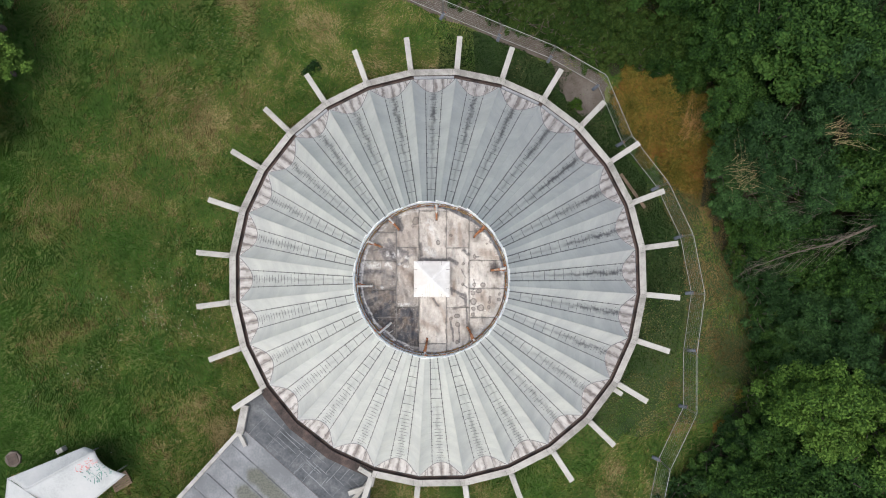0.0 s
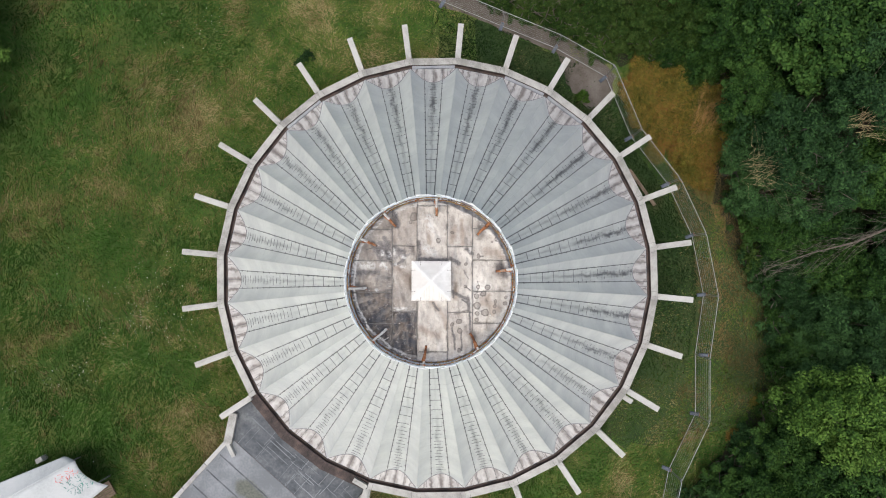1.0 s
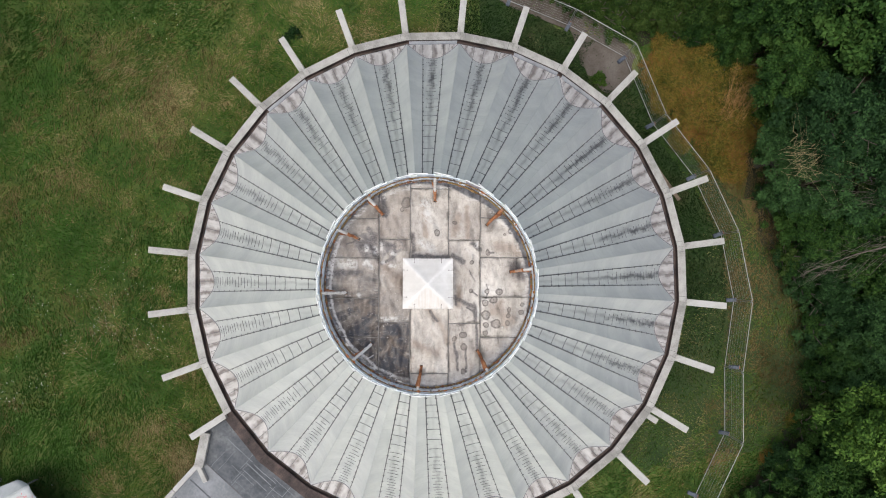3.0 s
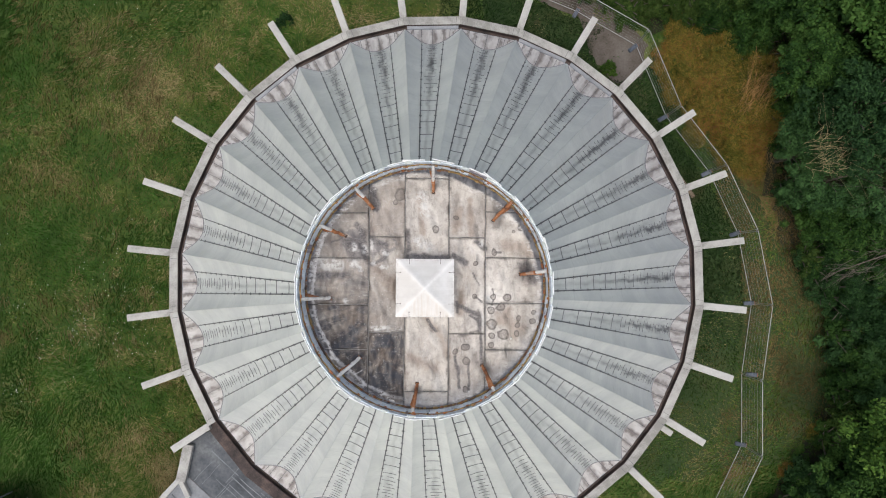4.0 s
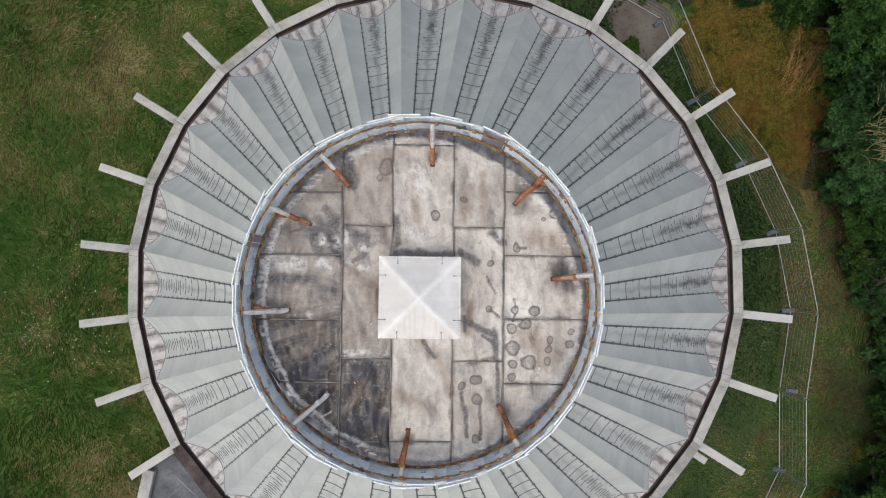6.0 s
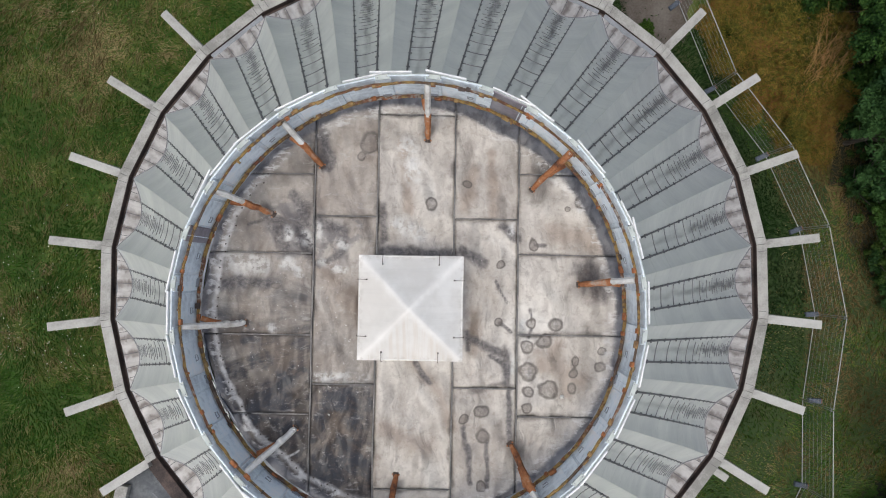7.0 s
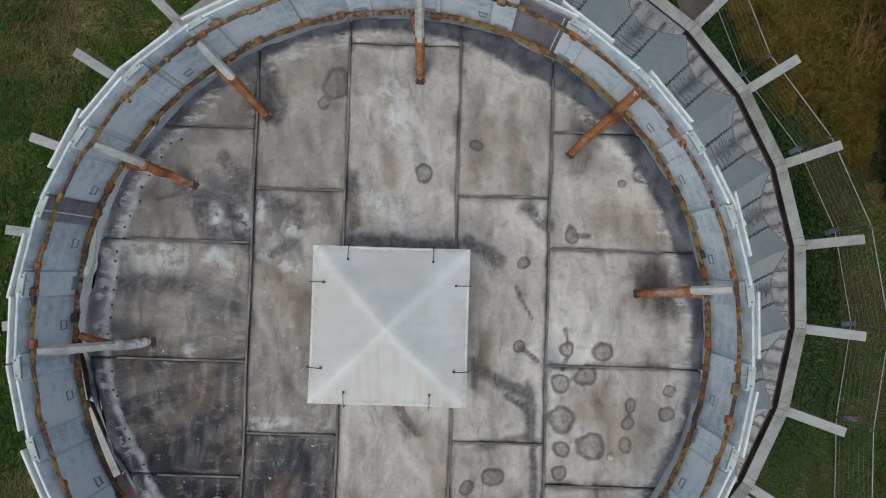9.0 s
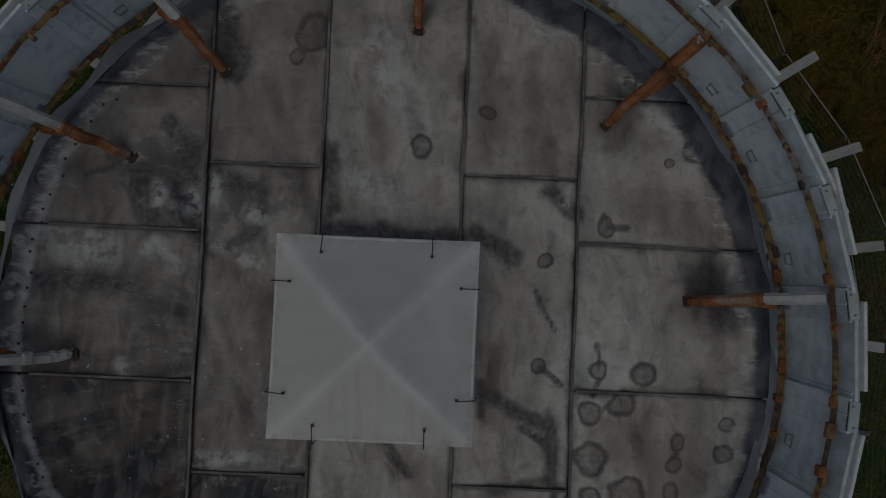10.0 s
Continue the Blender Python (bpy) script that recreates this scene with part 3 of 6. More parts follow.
def membrane_material():
    """Grey roofing sheet with two mossy puddle stains."""
    k = Net("grey_roof_membrane", 0.6)
    pos = k.n.new("ShaderNodeNewGeometry").outputs["Position"]
    flat = k.vec("MULTIPLY", pos, (1, 1, 0))
    a = k.noise(flat, 0.5, 8).outputs["Fac"]
    c = k.noise(flat, 9.0, 5).outputs["Fac"]
    col = k.mix(k.step(k.math("MULTIPLY_ADD", c, 0.3, a), 0.5, 0.85), (0.104, 0.116, 0.132), (0.205, 0.22, 0.242))
    dark_reach = None
    for along, near_end in ((1.50, 1.9), (2.62, 2.0)):
        start = Vector((-10.75, -8.55, 0)) + Vector((-0.67, -0.742, 0)) * along + Vector((0.749, -0.663, 0)) * near_end
        run = Vector((0.749, -0.663, 0))
        dot = k.n.new("ShaderNodeVectorMath")
        dot.operation = "DOT_PRODUCT"
        k.put(dot.inputs[0], k.vec("SUBTRACT", flat, tuple(start)))
        dot.inputs[1].default_value = run
        t = k.math("MAXIMUM", k.math("MINIMUM", dot.outputs["Value"], 4.0), 0.3)
        foot = k.vec("ADD", tuple(start), k.vec("MULTIPLY", tuple(run), t))
        away = k.math("ADD", k.vec("DISTANCE", flat, foot), k.math("MULTIPLY_ADD", k.noise(flat, 1.6, 4).outputs["Fac"], 0.5, -0.25))
        q = k.math("SUBTRACT", 1.0, k.step(away, 0.25, 0.62))
        dark_reach = q if dark_reach is None else k.math("MAXIMUM", dark_reach, q)
    col = k.mix(k.math("MULTIPLY", dark_reach, 0.85), col, k.mix(k.step(c, 0.35, 0.65), (0.045, 0.053, 0.038), (0.085, 0.092, 0.07)))
    return k.finish(col, c, 0.15, 0.02)


M_MEMB = membrane_material()


def cap_material():
    """White sheet metal with faint rusty runs down its south face."""
    k = Net("white_metal_cap", 0.36)
    tc = k.n.new("ShaderNodeTexCoord").outputs["Object"]
    a = k.noise(tc, 2.2, 6).outputs["Fac"]
    x, y = k.comp(tc, 0), k.comp(tc, 1)
    col = k.mix(k.step(a, 0.35, 0.65), (0.56, 0.55, 0.53), (0.66, 0.655, 0.64))
    runs = k.noise(k.vec("MULTIPLY", tc, (14.0, 0.7, 1.0)), 1.4, 5, 0.6).outputs["Fac"]
    face = k.step(k.math("SUBTRACT", k.math("MULTIPLY", y, -1.0), k.math("ABSOLUTE", x)), 0.0, 0.10)
    col = k.mix(k.math("MULTIPLY", k.math("MULTIPLY", face, k.step(runs, 0.42, 0.62)), 0.42), col, (0.50, 0.42, 0.34))
    runs = k.noise(k.vec("MULTIPLY", tc, (0.7, 12.0, 1.0)), 1.4, 5, 0.6).outputs["Fac"]
    col = k.mix(k.math("MULTIPLY", k.math("MULTIPLY", k.math("SUBTRACT", 1.0, face), k.step(runs, 0.48, 0.66)), 0.16), col, (0.40, 0.40, 0.40))
    # highlight painted along the ridges, where they catch the light
    ridge = k.math("SUBTRACT", 1.0, k.step(k.math("ABSOLUTE", k.math("SUBTRACT", k.math("ABSOLUTE", x), k.math("ABSOLUTE", y))), 0.0, 0.11))
    col = k.mix(k.math("MULTIPLY", ridge, k.math("MULTIPLY_ADD", k.step(a, 0.38, 0.60), 0.40, 0.28)), col, (0.80, 0.79, 0.775))
    # warm sunlit tint painted on the half that faces south-west
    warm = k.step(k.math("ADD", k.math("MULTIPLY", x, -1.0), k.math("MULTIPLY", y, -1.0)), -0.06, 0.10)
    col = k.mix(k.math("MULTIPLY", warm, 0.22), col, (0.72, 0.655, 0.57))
    rim = k.step(k.math("MAXIMUM", k.math("ABSOLUTE", x), k.math("ABSOLUTE", y)), 0.48, 0.56)
    dirt = k.step(k.noise(tc, 14.0, 5).outputs["Fac"], 0.46, 0.62)
    col = k.mix(k.math("MULTIPLY", k.math("MULTIPLY", rim, dirt), 0.35), col, (0.30, 0.27, 0.23))
    return k.finish(col, k.noise(tc, 2.5, 2).outputs["Fac"], 0.12, 0.05)


M_CAP = cap_material()

# ---- builders ----


def mesh(name, verts, faces, material, smooth=False):
    me = bpy.data.meshes.new(name)
    me.from_pydata([tuple(v) for v in verts], [], faces)
    for m in material if isinstance(material, (list, tuple)) else [material]:
        me.materials.append(m)
    if smooth:
        me.polygons.foreach_set("use_smooth", [True] * len(me.polygons))
    me.update()
    return me


def put(name, me, parent=None, m=None, label=""):
    ob = new(name, me)
    if parent:
        ob.parent = parent
    if m is not None:
        ob.matrix_basis = m
    return tagged(ob, label)


def part(name, bm, material, parent, label="", m=None):
    me = bpy.data.meshes.new(name)
    bm.normal_update()
    bm.to_mesh(me)
    bm.free()
    for x in material if isinstance(material, (list, tuple)) else [material]:
        me.materials.append(x)
    return put(name, me, parent, m, label)


def thing(name, label, category, group="", kind="", m=None):
    ob = new(name)
    ob.empty_display_size = 0.2
    if m is not None:
        ob.matrix_basis = m
    return tagged(ob, label, category, group, kind)


def add_box(bm, size, m, bevel=0.0):
    made = bmesh.ops.create_cube(bm, size=1.0, matrix=m @ Matrix.Diagonal((*size, 1)))
    if bevel:
        edges = list({e for v in made["verts"] for e in v.link_edges})
        bmesh.ops.bevel(bm, geom=edges, offset=bevel, segments=1, affect="EDGES", profile=0.5)
    return bm


def add_tube(bm, points, radii, sides=8):
    """A round bar along the points; radii: one number or one for each point."""
    pts = [Vector(p) for p in points]
    radii = radii if isinstance(radii, (list, tuple)) else [radii] * len(pts)
    rings = []
    for i, p in enumerate(pts):
        d = (pts[min(i + 1, len(pts) - 1)] - pts[max(i - 1, 0)]).normalized()
        q = d.to_track_quat("Z", "Y")
        rings.append([bm.verts.new(p + q @ Vector((radii[i] * math.cos(a), radii[i] * math.sin(a), 0))) for a in (2 * math.pi * s / sides for s in range(sides))])
    for a, b in zip(rings, rings[1:]):
        for s in range(sides):
            bm.faces.new((a[s], a[(s + 1) % sides], b[(s + 1) % sides], b[s]))
    bm.faces.new(rings[0][::-1])
    bm.faces.new(rings[-1])
    return bm


def spin(deg):
    return Matrix.Rotation(radians(deg), 4, "Z")


def polar(r, deg, z):
    return Vector((r * math.cos(radians(deg)), r * math.sin(radians(deg)), z))


BAYS, STEP, FIN0 = 28, 360 / 28, 7.5
EOFF = STEP / 2

# ---- ground ----


def lattice(x, y, seed):
    """Smooth random field between 0 and 1 at points x, y."""
    t = np.random.default_rng(seed).uniform(0, 1, (64, 64))
    xi, yi = np.floor(x).astype(int), np.floor(y).astype(int)
    fx, fy = x - xi, y - yi
    fx, fy = fx * fx * (3 - 2 * fx), fy * fy * (3 - 2 * fy)
    a, b, c, d = t[xi % 64, yi % 64], t[(xi + 1) % 64, yi % 64], t[xi % 64, (yi + 1) % 64], t[(xi + 1) % 64, (yi + 1) % 64]
    return (a * (1 - fx) + b * fx) * (1 - fy) + (c * (1 - fx) + d * fx) * fy


def field(x, y, scale, seed, octaves=4):
    total, amp, norm = 0, 1.0, 0
    for o in range(octaves):
        total = total + amp * lattice(x * scale * 2 ** o + 17 * o, y * scale * 2 ** o + 5 * o, seed + o)
        norm += amp
        amp *= 0.6
    return total / norm


def build_ground():
    xs = np.concatenate([np.linspace(-1500, -44, 12), np.linspace(-40, 40, 90), np.linspace(44, 1500, 12)])
    vs = [(x, y, 0.05 * noise.noise((x * 0.15, y * 0.15, 0)) if abs(x) < 40 and abs(y) < 40 else 0.0) for y in xs for x in xs]
    k = len(xs)
    fs = [(j * k + i, j * k + i + 1, (j + 1) * k + i + 1, (j + 1) * k + i) for j in range(k - 1) for i in range(k - 1)]
    tagged(new("ground", mesh("ground", vs, fs, M_SOIL, True)), "rough unmown meadow with green and straw patches", "ground", kind="structure")


build_ground()


def slab(name, outline, z0, z1, material):
    """A flat slab over an outline of x, y points."""
    n = len(outline)
    vs = [(x, y, z1) for x, y in outline] + [(x, y, z0) for x, y in outline]
    fs = [tuple(range(n)), tuple(range(2 * n - 1, n - 1, -1))] + [(i, i + n, (i + 1) % n + n, (i + 1) % n) for i in range(n)]
    me = mesh(name, vs, fs, material)
    bm = bmesh.new()
    bm.from_mesh(me)
    bmesh.ops.recalc_face_normals(bm, faces=bm.faces)
    bmesh.ops.triangulate(bm, faces=[f for f in bm.faces if len(f.verts) > 4])
    bm.to_mesh(me)
    bm.free()
    return me


def ragged(points, amount, seed, cuts=6):
    rng = random.Random(seed)
    out = []
    for (x0, y0), (x1, y1) in zip(points, points[1:] + points[:1]):
        for i in range(cuts):
            t = i / cuts
            out.append((x0 + (x1 - x0) * t + rng.uniform(-amount, amount), y0 + (y1 - y0) * t + rng.uniform(-amount, amount)))
    return out


def build_paths():
    path = ragged([(-9.0, 20.3), (-2.72, 17.55), (0.5, 16.1), (3.71, 14.75), (7.09, 13.31), (7.61, 11.5), (9.0, 9.9), (10.3, 10.2), (10.6, 11.9), (9.3, 13.4), (7.6, 14.4), (3.71, 16.1), (0.86, 17.4), (-8.0, 21.6)], 0.10, 3)
    tagged(new("pavement", slab("pavement", path, -0.1, 0.075, M_PAVE)), "worn brownish path along the fence", "path", kind="structure")
    floor = ragged([(-2.2, 19.3), (1.0, 17.75), (3.8, 16.5), (7.7, 14.7), (10.6, 13.0), (15.8, 11.0), (16.4, 5.0), (17.6, 1.5), (19.2, -1.0), (20.0, -3.5), (19.4, -6.5), (17.8, -8.8), (15.8, -11.2), (13.9, -15.0), (16, -40), (60, -40), (60, 45), (-10, 45)], 0.35, 5, 8)
    tagged(new("woodland_floor", slab("woodland_floor", floor, -0.1, 0.07, M_LITTER)), "dark leaf litter under the wood", "woodland floor", kind="structure")


    fence_side = [(2.2, 15.4), (6.6, 13.5), (9.2, 12.0), (11.9, 9.6), (12.2, 7.6), (15.2, 5.6), (17.6, 1.5), (19.2, -1.0), (20.0, -3.5), (19.4, -6.5), (17.8, -8.8), (14.0, -9.4), (11.0, -10.2)]
    inner = [tuple(polar(11.6, d, 0).xy) for d in np.linspace(-45, 78, 26)]
    lawn = ragged(fence_side, 0.25, 9, 5)[:-5] + [fence_side[-1]] + inner
    tagged(new("lawn", slab("lawn", lawn, -0.1, 0.062, M_TURF)), "short green turf inside the fence, darkened as shade", "lawn", kind="structure")


build_paths()

# ---- round building: roof ----
R_TOP, Z_TOP, R_RING, Z_RING = 2.5, 17.72, 10.95, 4.30
APO = R_RING * math.cos(radians(EOFF))
SLOPE = (Z_TOP - 4.35) / (R_RING - R_TOP)
SEAM_U = 0.405


def roof_z(r, u):
    hang = 1 - abs(u) ** 2.0
    wave = 0.02 * math.sin(r * 4.1 + 3 * u) * hang * min(1, (r - R_TOP) / 5)
    swell = 0.20 * u * u * math.sin(math.pi * min(1, max(0, (r - 7.6) / (R_RING - 7.6))) ** 1.3)
    return swell + Z_TOP - SLOPE * (r - R_TOP) - (0.10 + 0.105 * (r - R_TOP)) * hang + wave


def apron_z(r, u):
    return Z_RING + 0.90 * (APO - r * math.cos(radians(u * EOFF)))


def roof_end(u):
    lo, hi = 8.0, APO / math.cos(radians(u * EOFF))
    if roof_z(hi, u) > apron_z(hi, u):
        return hi
    for _ in range(30):
        mid = (lo + hi) / 2
        lo, hi = (mid, hi) if roof_z(mid, u) > apron_z(mid, u) else (lo, mid)
    return lo


def roof_point(r, u, lift=0.0):
    return polar(r, u * EOFF, roof_z(r, u) + lift)


def sheet(name, us, r0, r1, material, n):
    """A sheet over the pleats: for every u a row from r0 to the roof's end or r1."""
    vs, fs = [], []
    for u in us:
        end = min(r1, roof_end(u))
        for i in range(n + 1):
            vs.append(roof_point(r0 + (end - r0) * i / n, u))
    for j in range(len(us) - 1):
        for i in range(n):
            a = j * (n + 1) + i
            fs.append((a, a + 1, a + n + 2, a + n + 1))
    return mesh(name, vs, fs, material, True)


def strip(name, runs, material, half, height):
    """Raised flat bars along runs of points."""
    bm = bmesh.new()
    for pts in runs:
        pts = [Vector(p) for p in pts]
        prev = None
        for i, p in enumerate(pts):
            d = (pts[min(i + 1, len(pts) - 1)] - pts[max(i - 1, 0)]).normalized()
            s = d.cross(Vector((0, 0, 1))).normalized() * half
            up = s.cross(d).normalized() * height
            ring = [bm.verts.new(q) for q in (p - s, p - s + up, p + s + up, p + s)]
            if prev:
                for a in range(3):
                    bm.faces.new((prev[a], prev[a + 1], ring[a + 1], ring[a]))
            else:
                bm.faces.new(ring)
            prev = ring
        bm.faces.new(prev[::-1])
    me = bpy.data.meshes.new(name)
    bmesh.ops.recalc_face_normals(bm, faces=bm.faces)
    bm.to_mesh(me)
    bm.free()
    me.materials.append(material)
    return me


def apron(seed):
    rng = random.Random(seed)
    folds = [(rng.uniform(-0.75, 0.75), rng.uniform(0.06, 0.16), rng.uniform(-0.07, 0.08)) for _ in range(9)]
    us = [-1 + 2 * i / 64 for i in range(65)]
    vs, fs = [], []
    for u in us:
        e, out = roof_end(u), APO / math.cos(radians(u * EOFF))
        fold = sum(h * math.exp(-((u - c) / w) ** 2) for c, w, h in folds)
        for i in range(7):
            t = i / 6
            r = e + (out - e) * t
            vs.append(polar(r, u * EOFF, apron_z(r, u) + fold * (1 - 0.5 * t) * min(1, 3 * t)))
    for j in range(64):
        for i in range(6):
            a = j * 7 + i
            fs.append((a, a + 1, a + 8, a + 7))
    lines = []
    for u in (-0.62, -SEAM_U, 0.0, SEAM_U, 0.66):
        u += 0.0 if abs(u) == SEAM_U else rng.uniform(-0.03, 0.03)
        e, out = roof_end(u), APO / math.cos(radians(u * EOFF))
        fold = sum(h * math.exp(-((u - c) / w) ** 2) for c, w, h in folds)
        lines.append([polar(e + (out - e) * t, u * EOFF, apron_z(e + (out - e) * t, u) + fold * (1 - 0.5 * t) * min(1, 3 * t)) for t in (0.0, 0.2, 0.34, 0.55, 0.8, 1.0)])
    return mesh("apron", vs, fs, M_FAN, True), strip("apron_joint", lines, M_SEAM, 0.009, 0.014)


def build_roof():
    roof = thing("pleated_roof", "pale grey pleated conical roof with dirty troughs", "roof")
    side_us = [SEAM_U + (1 - SEAM_U) * i / 8 for i in range(9)]
    sides = [sheet("side_sheet", us, R_TOP, 20, M_ROOF, 30) for us in (side_us, [-u for u in reversed(side_us)])]
    mid_us = [-SEAM_U + 2 * SEAM_U * i / 10 for i in range(11)]
    courses = [R_TOP + 0.53 * i for i in range(14)] + [20]
    panels = [sheet("trough_sheet", mid_us, a, b, M_TROUGH, 3) for a, b in zip(courses, courses[1:])]
    joints = []
    for s in (-1, 1):
        u, e = SEAM_U * s, roof_end(SEAM_U)
        line = [roof_point(R_TOP + (e - R_TOP) * i / 30, u) for i in range(31)]
        ticks = [[roof_point(r, u - 0.012 - 0.19 / r), roof_point(r, u), roof_point(r, u + 0.012 + 0.19 / r)] for r in np.arange(R_TOP + 0.27, e - 0.05, 0.53)]
        joints.append([strip("joint", [line], M_SEAM, 0.0125, 0.018), strip("clip_row", ticks, M_RUNG, 0.0105, 0.022)])
    rungs = []
    rng = random.Random(31)
    for r in np.arange(R_TOP + 0.53, 9.75, 0.265):
        whole = round((r - R_TOP) / 0.265) % 2 == 0
        if r < 5.6:
            if not whole:
                continue
            w, c = SEAM_U, 0.0
        else:
            t = min(1, (r - 5.6) / 2.2)
            w, c = (SEAM_U * (1 - t) + 0.20 * t if whole else 0.17) * rng.uniform(0.8, 1.15), rng.uniform(-0.05, 0.05)
        rungs.append(strip("rung", [[roof_point(r, c + w * k / 4) for k in range(-4, 5)]], M_RUNG, 0.0085, 0.012))
    aprons = [apron(s) for s in range(4)]
    edge = [-0.985 + 1.97 * i / 40 for i in range(41)]
    # thin strip added as the shadow line where roof meets apron
    hem = strip("hem", [[roof_point(roof_end(u), u) for u in edge]], M_HEM_SHADE, 0.02, 0.03)
    for k in range(BAYS):
        bay = put("roof_bay", sides[0], roof, spin(FIN0 + EOFF + STEP * k))
        put("side_sheet", sides[1], bay)
        skin, lines = aprons[(k * 3 + k // 5) % 4]
        put("apron", skin, bay)
        put("apron_joint", lines, bay)
        put("hem", hem, bay)
        for p in panels:
            put("trough_sheet", p, bay)
        for line, ticks in joints:
            put("joint", line, bay)
            put("clip_row", ticks, bay)
        for g in rungs:
            put("rung", g, bay)


build_roof()


# ---- ring beam, gutter, wall and buttresses ----
def ring_piece(name, r0, r1, z0, z1, material, gap=0.0):
    """One straight length of the ring between two corners, from corner radius r0 to r1."""
    vs = []
    for z in (z0, z1):
        for r, s in ((r0, -1), (r1, -1), (r1, 1), (r0, 1)):
            p = polar(r, s * EOFF, z)
            p.y -= s * gap
            vs.append(p)
    fs = [(3, 2, 1, 0), (4, 5, 6, 7), (0, 1, 5, 4), (1, 2, 6, 5), (2, 3, 7, 6), (3, 0, 4, 7)]
    return mesh(name, vs, fs, material)


ANNEX_BAYS = (16, 17, 18)
LEADED = {6: 1, 3: 1, 4: 1, 9: 1, 8: 0, 5: 0}


def mesh_box(size, centre, material, bevel=0.0, turn=0.0):
    bm = add_box(bmesh.new(), size, pose(*centre, 0, 0, turn), bevel)
    me = bpy.data.meshes.new("box")
    bm.normal_update()
    bm.to_mesh(me)
    bm.free()
    me.materials.append(material)
    return me


def ring_joint(sgn):
    """A dark joint across the coping, a hand's width from its corner."""
    a, b = polar(11.22, sgn * EOFF, 4.25), polar(11.545, sgn * EOFF, 4.25)
    shift = Vector((0, -sgn * 0.24, 0))
    return strip("coping_joint", [[a + shift, b + shift]], M_SEAM, 0.008, 0.003)


def build_ring():
    ring = thing("ring_beam", "pale weathered concrete ring beam round the roof edge", "ring beam")
    gut = thing("roof_gutter", "dark rusty gutter inside the ring beam", "gutter")
    coping = ring_piece("coping", 11.20, 11.55, 3.8, 4.25, M_CONC, 0.006)
    dark = ring_piece("dark_kerb", 11.20, 11.74, 3.6, 4.02, M_GUTTER)
    channel, lead = ring_piece("channel", 10.965, 11.178, 3.8, 4.03, M_GUTTER), ring_piece("lead_cover", 11.03, 11.175, 3.8, 4.18, M_LEAD, 0.12)
    lip = ring_piece("lip", 10.935, 10.962, 3.8, 4.30, M_LEAD, 0.004)
    liner = ring_piece("liner", 11.18, 11.197, 3.8, 4.235, M_GUTTER)
    joints = [ring_joint(sgn) for sgn in (-1, 1)]
    for k in range(BAYS):
        m = spin(FIN0 + EOFF + STEP * k)
        if k in ANNEX_BAYS:
            put("dark_kerb", dark, ring, m)
        else:
            c = put("coping", coping, ring, m)
            for j in joints:
                put("coping_joint", j, c)
        put("channel", channel, gut, m)
        put("liner", liner, gut, m)
        if LEADED.get(k):
            put("lead_cover", lead, gut, m)
        put("lip", lip, gut, m)
    bm = bmesh.new()
    for i in range(BAYS):
        a, b = FIN0 + STEP * i, FIN0 + STEP * (i + 1)
        q = [polar(r, d, z) for r in (11.1, 11.42) for d in (a, b) for z in (-0.1, 3.8)]
        v = [bm.verts.new(p) for p in q]
        for f in ((0, 1, 3, 2), (4, 6, 7, 5), (0, 2, 6, 4), (1, 5, 7, 3)):
            bm.faces.new([v[j] for j in f])
    w = part("wall_round", bm, M_CONC, None)
    tagged(w, "plain concrete wall under the ring beam", "wall", kind="structure")
    for k in range(BAYS):
        if k in (17, 18):
            continue
        b = thing("buttress", "pale concrete beam on a post beside the ring wall", "buttress", "buttresses round the building", m=spin(FIN0 + STEP * k))
        if k == 0:
            first = b
            part("beam", add_box(bmesh.new(), (1.85, 0.30, 0.34), pose(12.475, 0, 4.065), 0.012), M_CONC, b)
            part("post", add_box(bmesh.new(), (0.30, 0.27, 3.95), pose(13.13, 0, 1.92), 0.012), M_CONC, b)
        else:
            for c in first.children:
                put(c.name.split(".")[0], c.data, b)
    part("beam_stub", add_box(bmesh.new(), (0.52, 0.26, 0.3), pose(11.80, 0, 4.02), 0.02), M_CONC, ring, "short broken beam end", m=spin(-32.9))


build_ring()

# ---- lantern on top: deck, screen, struts, cap ----
Z_DECK, R_DECK = 17.87, 2.42
COLS = [-2.6, -1.14, -0.42, 0.46, 1.19, 2.6]
CUTS = [[2.6, 1.49, 0.58, -0.35, -1.24, -2.6], [2.6, 1.01, -0.90, -2.6], [2.6, 2.19, -0.0, -2.06, -2.6], [2.6, 1.00, -0.92, -2.6], [2.6, 1.52, 0.60, -0.31, -1.23, -2.6]]
UP = FIN0 + EOFF


def clip(poly, a, b, c):
    """The part of a polygon where a x + b y <= c."""
    out = []
    for p, q in zip(poly, poly[1:] + poly[:1]):
        dp, dq = a * p[0] + b * p[1] - c, a * q[0] + b * q[1] - c
        if dp <= 0:
            out.append(p)
        if dp * dq < 0:
            t = dp / (dp - dq)
            out.append((p[0] + (q[0] - p[0]) * t, p[1] + (q[1] - p[1]) * t))
    return out


def near_segments(xy, runs):
    """The least distance from points to segments, in half widths of the segment."""
    best = np.full(len(xy), 9.0)
    for x0, y0, x1, y1, w in runs:
        a, run = np.array((x0, y0)), np.array((x1 - x0, y1 - y0))
        t = np.clip((xy - a) @ run / (run @ run), 0, 1)
        best = np.minimum(best, np.hypot(*(xy - a - t[:, None] * run).T) / w)
    return best


